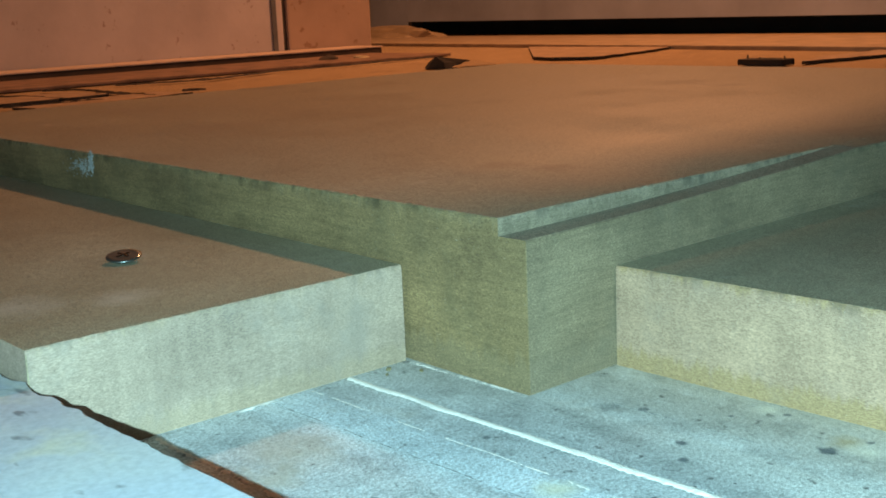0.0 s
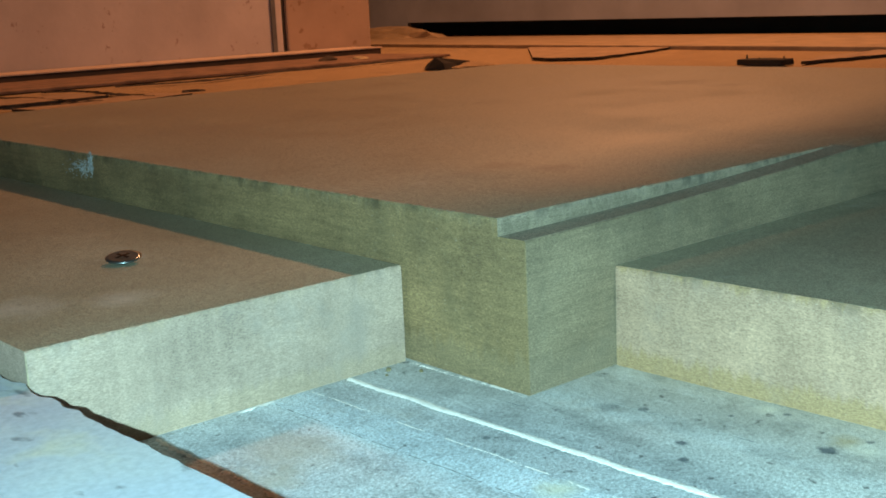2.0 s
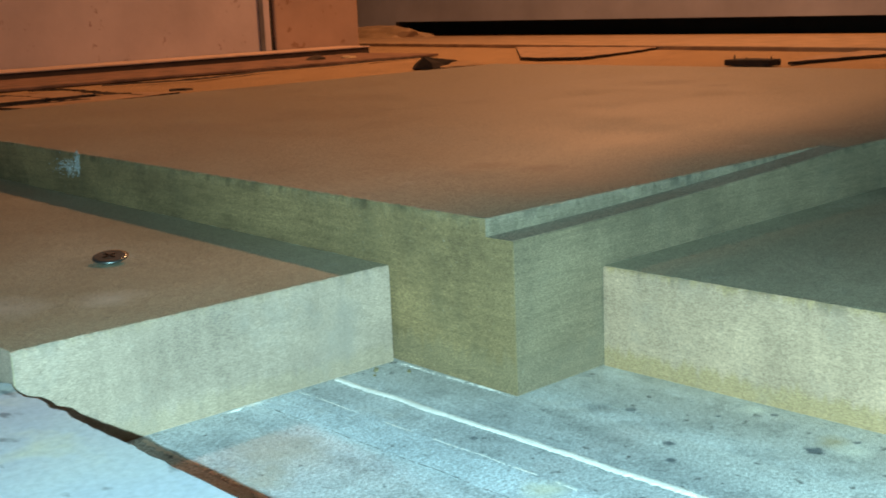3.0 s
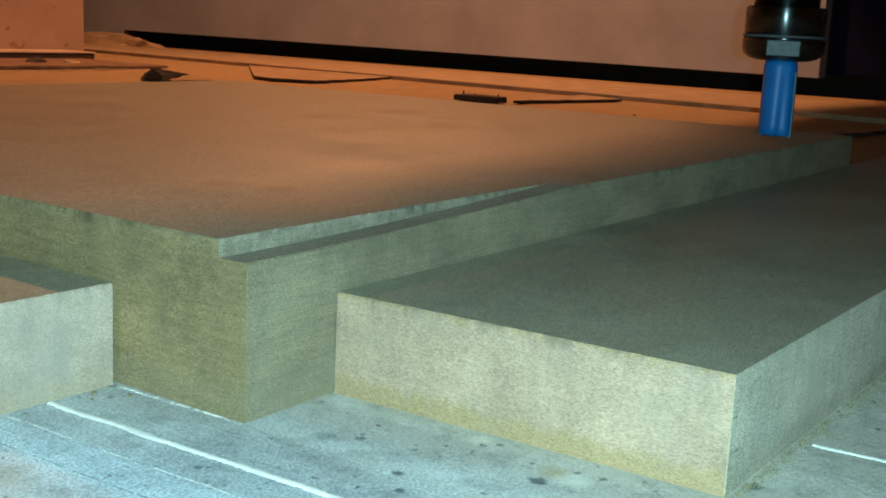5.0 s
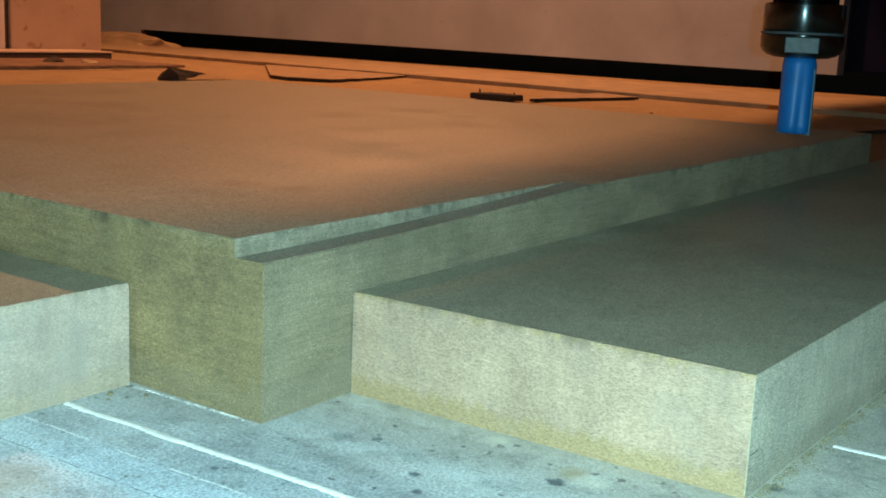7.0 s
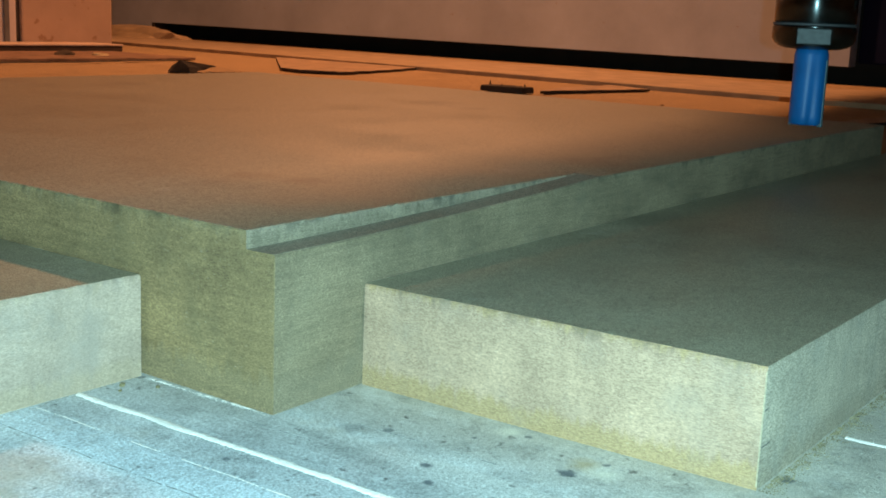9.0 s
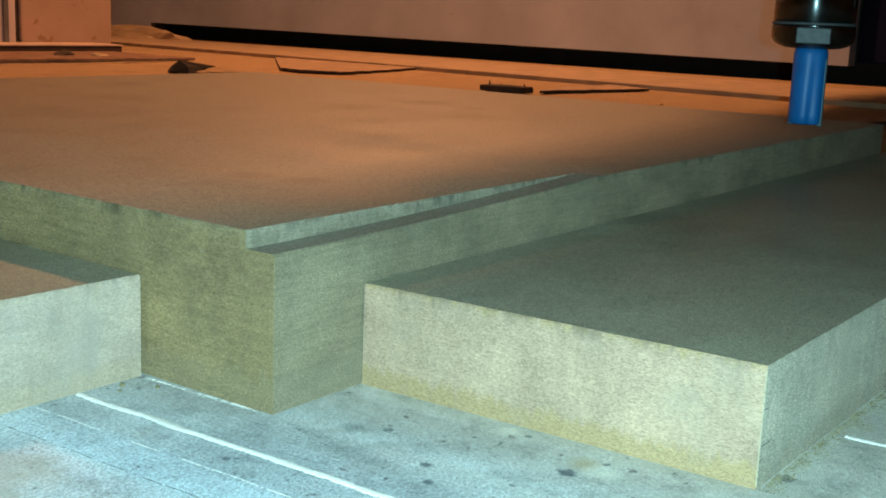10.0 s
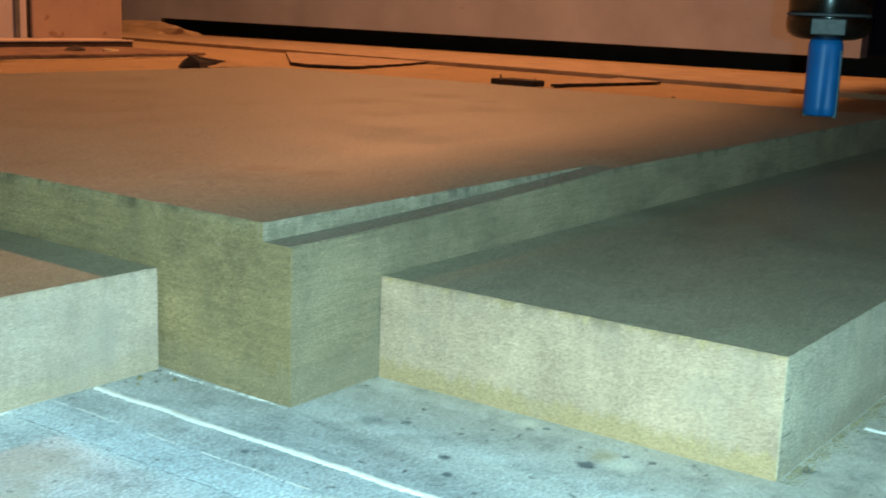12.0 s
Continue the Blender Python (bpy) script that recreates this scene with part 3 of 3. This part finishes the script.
part("top_face", cap, FACE, panel, "smooth brown top face")
part("corner_wear_highlight", box(bmesh.new(), -0.00002, 0.0001, -0.00002, 0.0001, 0.0005, 0.0254), RUBBED, panel, "pale corner line of wear and painted highlight")

bm = bmesh.new()
rng = random.Random(4)
for i in range(420):
    y, z, tall, wide = 0.1615 + rng.gauss(0, 0.0006), 0.0266 + rng.gauss(0, 0.0012), 0.00030, 0.00020
    if i > 190:
        y, z, tall, wide = 0.1628 + abs(rng.gauss(0, 0.0060)), 0.0250 + rng.gauss(0, 0.0011), 0.00016, 0.00026
    k = rng.uniform(0.4, 1.2)
    bmesh.ops.create_icosphere(bm, subdivisions=1, radius=1.0, matrix=Matrix.Translation((SKEW * (y - STEP), y, z)) @ Matrix.Diagonal((0.00010, wide * k, tall * k, 1)))
part("dust_smear", bm, SMEAR, panel, "white dust smear")

# ---- the two strips ----
bm, cap = sheet(bmesh.new(), [(-0.0700, 0.0318), (-0.0003, 0.0308), (-0.0003 + SKEW * 0.35, 0.36), (-0.0620, 0.36)], -0.0002, T, side_slot=lambda n: 1)
strip = thing("fibreboard_strip", (0, 0, 0), "pale-edged fibreboard strip with a screw in it", "board", "strips beside the thick board")
part("core", bm, [FACE, EDGE_LEFT], strip, "pale sawn edge")
# chamfer highlight painted as a thin pale strip on the corner
corner = box(bmesh.new(), -0.07006, -0.0698, 0.03172, 0.0320, 0.0005, T - 0.0006, 0.0001)
part("corner_wear_highlight", corner, HIGHLIGHT_FUZZ, strip, "pale corner line of wear and painted highlight")
part("top_face", cap, FACE, strip, "smooth brown top face")
bm, cap = sheet(bmesh.new(), [(0.0220, -0.0715), (0.40, -0.0750), (0.40, -0.0003), (0.0220, -0.0003)], -0.0002, T, side_slot=lambda n: 2 if n.y < -0.9 else 1)
strip = thing("fibreboard_strip", (0, 0, 0), "yellow-edged fibreboard strip lying against the thick board", "board", "strips beside the thick board")
part("core", bm, [FACE, EDGE_RIGHT, EDGE_RIGHT_SIDE], strip, "yellow sawn edge")
part("top_face", cap, FACE, strip, "smooth brown top face")

# the near corner's highlight, added as a pale sliver
bm = box(bmesh.new(), 0.02196, 0.02215, -0.07154, -0.0713, 0.0005, T - 0.0006, 0.0001)
part("corner_wear_highlight", bm, HIGHLIGHT_FUZZ, strip, "pale corner line of wear and painted highlight")
for z, long_ in ((0.0062, 0.0030), (0.0116, 0.0016)):
    bm = box(bmesh.new(), 0.0224, 0.0224 + long_, -0.07158, -0.0712, z, z + 0.00010)
    part("crack", bm, STAIN, strip, "fine dark crack")

# ---- the screw ----
screw = thing("screw", (-0.0311, 0.0761, T), "small steel cross-head screw in the fibreboard strip", "screw")
bm = lathe(bmesh.new(), [(0.0016, 0.0003), (0.0029, 0.0008), (0.0033, 0.00105), (0.0033, 0.00125), (0.0030, 0.0014), (0.0026, 0.00145), (0.0024, 0.0014), (0.0015, 0.0015), (0.0007, 0.0015)])
part("head", bm, STEEL, screw, "shiny domed head")
# no recess is cut: raised dark bars paint the shade inside it
bm = bmesh.new()
box(bm, -0.0015, 0.0015, -0.0003, 0.0003, 0.00130, 0.00156, 0.00005)
box(bm, -0.0003, 0.0003, -0.0015, 0.0015, 0.00130, 0.00157, 0.00005)
part("recess_shade", bm, BLACK_STEEL, screw, "dark bars for the shade in the cross recess")
part("shank", lathe(bmesh.new(), [(0.0013, -0.006), (0.0013, 0.0004)], 20), STEEL, screw)
screw.rotation_euler = (radians(7), radians(-6), radians(10))

# ---- spindle with collet nut and blue cutter ----
spindle = thing("router_spindle", (0.2435, 0.0005, 0.0338), "black router spindle with collet nut and blue cutter", "router spindle")
bm = bmesh.new()
rings = []
for z, grow in ((0.0, 0.80), (0.0005, 0.97), (0.0030, 1.0), (0.0218, 1.0), (0.0234, 0.93), (0.0242, 0.78)):
    ring = []
    for i in range(72):
        a = 2 * math.pi * i / 72
        flute = max(0.0, math.cos(2 * (a - radians(214) - z * 6.0))) ** 6 * (1.0 if z < 0.02 else 0.0)
        r = 0.00525 * grow * (1.0 - 0.2 * flute)
        ring.append(bm.verts.new((r * math.cos(a), r * math.sin(a), z)))
    rings.append(ring)
for a, b in zip(rings, rings[1:]):
    for i in range(72):
        bm.faces.new((a[i], a[(i + 1) % 72], b[(i + 1) % 72], b[i])).smooth = True
bm.faces.new(rings[0][::-1]), bm.faces.new(rings[-1])
cutter = part("cutter", bm, BLUE, spindle, "blue coated cutter with two flutes")
for a in (176, 356):
    bm = box(bmesh.new(), -0.0006, 0.0006, 0.0040, 0.0055, -0.0004, 0.0205, 0.0002)
    bmesh.ops.rotate(bm, verts=bm.verts, matrix=Matrix.Rotation(radians(a), 3, "Z"))
    part("cutting_edge", bm, CARBIDE, cutter, "grey carbide cutting edge")
bm = bmesh.new()
rings = []
for r0, z in ((0.0054, 0.0236), (0.0082, 0.0238), (0.0106, 0.0245), (0.0121, 0.0256), (0.0126, 0.0268), (0.0127, 0.0269), (0.0127, 0.0302), (0.0127, 0.0303), (0.0124, 0.0308)):
    ring = []
    for i in range(96):
        a = 2 * math.pi * i / 96
        away = abs(math.cos(a - radians(199)))
        r = min(r0, 0.0116 / away) if away > 0.5 and 0.0245 < z < 0.03025 else r0
        ring.append(bm.verts.new((r * math.cos(a), r * math.sin(a), z)))
    rings.append(ring)
for a, b in zip(rings, rings[1:]):
    for i in range(96):
        bm.faces.new((a[i], a[(i + 1) % 96], b[(i + 1) % 96], b[i])).smooth = True
bm.faces.new(rings[0][::-1]), bm.faces.new(rings[-1])
nut = part("collet_nut", bm, BLACK_STEEL, spindle, "dark steel nut")
part("ring", lathe(bmesh.new(), [(0.0122, 0.0308), (0.01275, 0.0310), (0.01275, 0.0315), (0.0120, 0.0317)], 64), NUT_RING, nut, "thin grey ring")
for turn in (109, 289):
    bm = box(bmesh.new(), -0.0051, 0.0051, 0.0110, 0.01175, 0.0252, 0.0301, 0.0003)
    bmesh.ops.rotate(bm, verts=bm.verts, matrix=Matrix.Rotation(radians(turn), 3, "Z"))
    part("wrench_flat", bm, NUT_FLAT, nut, "worn grey wrench flat")
part("collar", lathe(bmesh.new(), [(0.0114, 0.0316), (0.0124, 0.0319), (0.0124, 0.0398), (0.0120, 0.0404), (0.0090, 0.0405)], 64), BLACK_STEEL, spindle)
part("shaft", lathe(bmesh.new(), [(0.0101, 0.0404), (0.0101, 0.078)], 40), BLACK_STEEL, spindle, "bare dark shaft")
part("body", lathe(bmesh.new(), [(0.030, 0.077), (0.040, 0.082), (0.040, 0.30), (0.030, 0.305)], 48), BLACK_STEEL, spindle)
# unseen plate, added to keep the warm lamp off the right-hand boards
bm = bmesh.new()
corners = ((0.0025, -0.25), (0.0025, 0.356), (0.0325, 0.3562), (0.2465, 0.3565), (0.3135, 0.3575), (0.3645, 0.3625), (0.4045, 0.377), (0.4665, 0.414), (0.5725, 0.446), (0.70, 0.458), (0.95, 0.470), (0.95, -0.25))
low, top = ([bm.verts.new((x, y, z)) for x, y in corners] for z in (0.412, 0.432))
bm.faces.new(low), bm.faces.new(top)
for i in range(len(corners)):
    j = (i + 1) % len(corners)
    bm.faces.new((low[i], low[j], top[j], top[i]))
part("shade_plate", bm, BLACK_STEEL, spindle)
path = [Vector((0.030, -0.004, 0.082)), Vector((0.033, -0.012, 0.070)), Vector((0.040, -0.030, 0.046)), Vector((0.052, -0.050, 0.036)), Vector((0.080, -0.075, 0.042)), Vector((0.110, -0.095, 0.090)), Vector((0.120, -0.100, 0.240)), Vector((0.110, -0.090, 0.413))]
bm = bmesh.new()
last = None
for k in range(85):
    f = min(k / 84 * 7, 6.999)
    i = int(f)
    p = [path[max(0, min(7, i + d))] for d in (-1, 0, 1, 2)]
    u = f - i
    c = 0.5 * ((2 * p[1]) + (p[2] - p[0]) * u + (2 * p[0] - 5 * p[1] + 4 * p[2] - p[3]) * u ** 2 + (3 * p[1] - p[0] - 3 * p[2] + p[3]) * u ** 3)
    way = (p[2] - p[1]).normalized()
    side = way.cross(Vector((0.3, 0.9, 0.1))).normalized()
    ring = [bm.verts.new(c + 0.0011 * (side * math.cos(q * 0.785) + way.cross(side) * math.sin(q * 0.785))) for q in range(8)]
    if last:
        for q in range(8):
            bm.faces.new((last[q], last[(q + 1) % 8], ring[(q + 1) % 8], ring[q])).smooth = True
    last = ring
part("air_hose", bm, HOSE, spindle, "thin pale grey hose")
# unseen post, added only to carry the shading plate
part("shade_plate_mount", lathe(bmesh.new(), [(0.030, 0.304), (0.030, 0.413)], 24), BLACK_STEEL, spindle)

# ---- debris on the far bed ----
def chunk(name, place, size, material_, label, category, seed, turn=0.0):
    bm = bmesh.new()
    bmesh.ops.create_icosphere(bm, subdivisions=3, radius=1.0)
    for v in bm.verts:
        k = 1 + 0.35 * noise.noise(v.co * 1.4 + Vector((seed, 0, 0)))
        v.co = Vector((v.co.x * k * size[0], v.co.y * k * size[1], max(-0.2, v.co.z * k) * size[2] + 0.2 * size[2]))
    ob = mesh_object(name, bm, material_)
    ob.location = place
    ob.rotation_euler.z = turn
    return tagged(ob, label, category)


bm = bmesh.new()
base = [(-0.014, 0.004), (-0.004, -0.012), (0.022, -0.004), (0.050, -0.001), (0.018, 0.018), (-0.006, 0.016)]
low = [bm.verts.new((x, y, 0.0)) for x, y in base]
mid = [bm.verts.new((x * 0.72, y * 0.72, 0.0045 + 0.0012 * (k % 2))) for k, (x, y) in enumerate(base)]
peak = bm.verts.new((-0.004, 0.001, 0.0112))
for i in range(6):
    j = (i + 1) % 6
    bm.faces.new((low[i], low[j], mid[j], mid[i]))
    bm.faces.new((mid[i], mid[j], peak))
bm.faces.new(low[::-1])
wedge = tagged(mesh_object("wood_chunk", bm, CHARRED), "dark broken wood wedge on the dusty bed", "wood chunk")
wedge.location = (0.612, 0.712, 0.0003)
chunk("dust_mound", (0.640, 0.690, 0), (0.040, 0.020, 0.0045), BED_FAR, "low heap of brown wood dust", "dust mound", 3, 0.6)
chunk("dust_mound", (1.270, 1.60, -0.004), (0.045, 0.15, 0.020), RAIL, "pale heap of wood dust under the far wall", "dust mound", 5)
chunk("wood_chunk", (0.672, 0.968, 0), (0.020, 0.012, 0.006), BROWN, "small dark wood splinter by the ledge", "wood chunk", 7, 0.8)
chunk("wood_chunk", (0.700, 0.945, 0), (0.012, 0.010, 0.005), CHIP, "small brown wood splinter by the ledge", "wood chunk", 9, 0.2)

block = thing("splintered_block", (0.712, 0.425, 0), "dark flat wood block with splinters on its top", "wood block")
bm = box(bmesh.new(), -0.010, 0.010, -0.020, 0.021, 0.0, 0.0052, 0.0012)
bmesh.ops.subdivide_edges(bm, edges=bm.edges, cuts=3, use_grid_fill=True)
for v in bm.verts:
    v.co += noise.noise_vector(v.co * 220) * 0.0011
    v.co.z = max(0.0, v.co.z)
part("body", bm, BROWN, block)
for k, (y, tall) in enumerate(((-0.017, 0.0075), (-0.012, 0.006), (0.006, 0.0065), (0.019, 0.0085))):
    bm = lathe(bmesh.new(), [(0.0016, 0.003), (0.0010, 0.0048), (0.0004, tall)], 8, (0.002 * (k % 2), y))
    part("splinter", bm, BROWN, block)


def flat_offcut(name, points, tall, label, lean=0.0, seed=1):
    """A thin sheet offcut with a ragged outline, its edges painted dark for shade."""
    bm = bmesh.new()
    pts = outline([Vector(p) for p in points], 0.006)
    centre = sum((Vector(p) for p in points), Vector((0, 0))) / len(points)
    ring = []
    for p in pts:
        k = 0.0045 * noise.noise(Vector((p.x * 55, p.y * 55, seed)))
        ring.append((p.x - centre.x + k, p.y - centre.y + k, max(0.0, lean * (centre.x - p.x))))
    low = [bm.verts.new((x, y, z * 0.6)) for x, y, z in ring]
    top = [bm.verts.new((x, y, z + tall)) for x, y, z in ring]
    for i in range(len(ring)):
        j = (i + 1) % len(ring)
        # sides take the dark material in place of shade from the lamp behind
        bm.faces.new((low[i], low[j], top[j], top[i])).material_index = 1
    bm.faces.new(top), bm.faces.new(low[::-1])
    ob = mesh_object(name, bm, [VENEER, BROWN])
    ob.location = (centre.x, centre.y, 0)
    return tagged(ob, label, "offcut")


flat_offcut("sheet_offcut", [(0.930, 0.905), (0.742, 0.716), (0.733, 0.680), (0.752, 0.645), (0.850, 0.665), (0.935, 0.690)], 0.0022, "thin curved sheet offcut on the bed, edges darkened for shade", 0.010, 1)
flat_offcut("sheet_offcut", [(0.720, 0.398), (0.800, 0.384), (0.870, 0.372), (0.885, 0.420), (0.800, 0.425)], 0.0022, "thin sheet offcut beside the splintered block", 0.006, 2)
flat_offcut("sheet_offcut", [(0.640, 0.135), (0.668, 0.116), (0.760, 0.100), (0.760, 0.125)], 0.0024, "thin sheet offcut beyond the thick board, edges darkened for shade", 0.0, 3)


def plank(x0, x1, y0, y1, tall, turn, label):
    c = Vector(((x0 + x1) / 2, (y0 + y1) / 2))
    spin = Matrix.Rotation(radians(turn), 2)
    pts = [c + spin @ (Vector(q) - c) for q in ((x0, y0), (x1, y0), (x1, y1), (x0, y1))]
    return tagged(flat_offcut("plank_offcut", pts, tall, label, 0.0, x0 * 31), group="plank offcuts")


plank(0.02, 0.29, 0.735, 0.80, 0.0022, 3, "thin brown plank offcut on the dusty bed")
plank(0.20, 0.33, 0.67, 0.715, 0.0018, 14, "thin brown plank offcut behind the thick board")

def crack_line(points, width, seed):
    """A raised dark strip that stands for an irregular crack between boards under the dust."""
    bm = bmesh.new()
    rng = random.Random(seed)
    last = None
    for a, b in zip(points, points[1:]):
        a, b = Vector(a), Vector(b)
        side = Vector((-(b - a).y, (b - a).x)).normalized()
        count = max(2, round((b - a).length / 0.006))
        for i in range(count + 1):
            p = a.lerp(b, i / count) + side * rng.uniform(-0.35, 0.35) * width
            w = width * (0.15 + rng.uniform(0, 0.3) + 0.9 * max(0.0, noise.noise(Vector((p.x * 28, p.y * 28, seed)))))
            row = [bm.verts.new((*(p - side * w), 0.0009)), bm.verts.new((*p, 0.0020 + rng.uniform(0, 0.001))), bm.verts.new((*(p + side * w), 0.0009))]
            if last:
                for k in range(2):
                    bm.faces.new((last[k], last[k + 1], row[k + 1], row[k]))
            last = row
    return tagged(mesh_object("board_crack", bm, BROWN), "dark ragged strip that stands for a crack between boards on the far bed", "bark strip", "bark strips")


crack_line([(0.352, 0.851), (0.432, 0.823), (0.53, 0.862), (0.604, 0.858), (0.703, 0.876), (0.741, 0.872)], 0.006, 1)
crack_line([(0.289, 0.862), (0.311, 0.832), (0.304, 0.756), (0.306, 0.695)], 0.006, 2)
crack_line([(0.244, 0.836), (0.252, 0.787), (0.249, 0.709)], 0.005, 3)
crack_line([(0.195, 0.711), (0.226, 0.697), (0.266, 0.699)], 0.004, 4)
crack_line([(0.34, 0.713), (0.358, 0.708)], 0.004, 5)
for k, (x, y) in enumerate(((0.706, 0.279), (0.678, 0.249), (0.676, 0.233), (0.676, 0.211), (0.672, 0.172), (0.86, 0.385), (0.64, 0.30))):
    chunk("bark_crumb", (x, y, 0.0003), (0.0012 + 0.0012 * (k % 3), 0.0016 + 0.0011 * (k % 2), 0.0007), BARK, "tiny brown bark crumb on the far bed", "bark crumb", k + 20, k)

for k, (x, y, r) in enumerate(((-0.0062, 0.0288, 0.0007), (-0.0028, 0.0238, 0.0006), (-0.0082, 0.0268, 0.0004))):
    chunk("wood_crumb", (x, y, 0.0), (r * 0.8, r * 0.55, r * 0.7), CRUMB, "tiny brown wood crumb on the bed beside a strip", "wood crumb", k + 40, k * 1.3)

# the back of the machine and what lies there stand slightly turned to the boards
BACK = Matrix.Translation((-0.1335, -0.127, 0.0012)) @ Matrix.Rotation(-0.0135, 4, "Z") @ Matrix.Translation((0.1335, 0.127, 0))
for ob in list(scene.objects):
    if not ob.parent and ob.name.split(".")[0] in ("far_rail", "gap_shade_board", "far_panel", "wall_far", "gap_shade_filler", "navy_panel", "wall_left", "wall_trim", "wall_joint", "ledge", "bed_frame", "wood_chunk",
                                                   "dust_mound", "splintered_block", "sheet_offcut", "plank_offcut", "board_crack", "bark_crumb"):
        ob.matrix_basis = BACK @ ob.matrix_basis

# ---- crumbs of dust ----
def flecks(name, places, material_, label):
    """Many tiny uneven eight-sided grains as one mesh."""
    rng = random.Random(len(places))
    verts, faces = [], []
    for x, y, z, r in places:
        n = len(verts)
        turn = rng.uniform(0, math.pi)
        c, s_ = math.cos(turn), math.sin(turn)
        for dx, dy, dz in ((1.5, 0, 0), (0, 0.8, 0), (-1.3, 0.2, 0), (0.1, -0.9, 0), (0.2, 0.1, 0.7), (0, 0, -0.3)):
            k = r * rng.uniform(0.6, 1.3)
            verts.append((x + (dx * c - dy * s_) * k, y + (dx * s_ + dy * c) * k, z + dz * k))
        faces += [(n + i, n + (i + 1) % 4, n + 4) for i in range(4)] + [(n + (i + 1) % 4, n + i, n + 5) for i in range(4)]
    data = bpy.data.meshes.new(name)
    data.from_pydata(verts, [], faces)
    data.materials.append(material_)
    return tagged(new(name, data), label, "sawdust", kind="stuff")


rng = random.Random(11)
places = []
for i in range(9000):
    if i < 8000:
        x = rng.uniform(0.022, 0.20)
        clump = 0.6 + 0.9 * noise.noise(Vector((x * 160, 0, 7)))
        y = -0.0718 - (x - 0.022) * 0.0093 - abs(rng.gauss(0, 0.0026)) * max(0.12, clump)
        r = rng.uniform(0.00003, 0.00016)
    elif i < 8500:
        x, y = rng.uniform(-0.068, 0.0), 0.0308 - abs(rng.gauss(0, 0.0005))
        r = rng.uniform(0.00003, 0.00009)
    else:
        x, y = rng.uniform(-0.05, 0.02), rng.uniform(-0.06, 0.03)
        y = -0.004 - abs(y) if x > 0 else y
        r = rng.uniform(0.00003, 0.00008)
    places.append((x, y, r * 0.3, r))
flecks("saw_crumbs", places, CRUMB, "scattered crumbs of fibreboard dust on the bed")

places = []
rng = random.Random(31)
for i in range(2600):
    if i < 1500:
        y = rng.uniform(-0.10, 0.030)
        x = -0.0138 + 0.00042 * noise.noise(Vector((1, y * 110, 1))) + rng.gauss(0, 0.0008)
    elif i < 1900:
        y = rng.uniform(-0.10, -0.0745)
        x = 0.0530 + rng.gauss(0, 0.0006)
    else:
        y = rng.uniform(0.0, 0.029)
        x = -0.0003 - abs(rng.gauss(0, 0.0004))
    r = rng.uniform(0.00002, 0.00008)
    places.append((x, y, r * 0.3, r))
flecks("dust_grains", places, DUST, "loose white dust grains beside the scored lines")

places = []
rng = random.Random(23)
for i in range(420):
    if i < 240:
        x, y, z = rng.uniform(0, 0.098), STEP + rng.gauss(0.0001, 0.00018), H
    elif i < 330:
        x, y, z = rng.gauss(0.0002, 0.0002), rng.uniform(0.007, 0.20), H
        x += SKEW * (y - STEP)
    else:
        x, y = rng.uniform(0.0005, 0.08), rng.uniform(0.0006, STEP - 0.0004)
        z = tread(x)
        if i % 3:
            y = 0.0003 + abs(rng.gauss(0, 0.0002))
    r = rng.uniform(0.00004, 0.00013)
    places.append((x, y, z + r * 0.1, r))
flecks("fibre_fuzz", places, HIGHLIGHT_FUZZ, "pale fibre fuzz on the cut edge of the thick board")
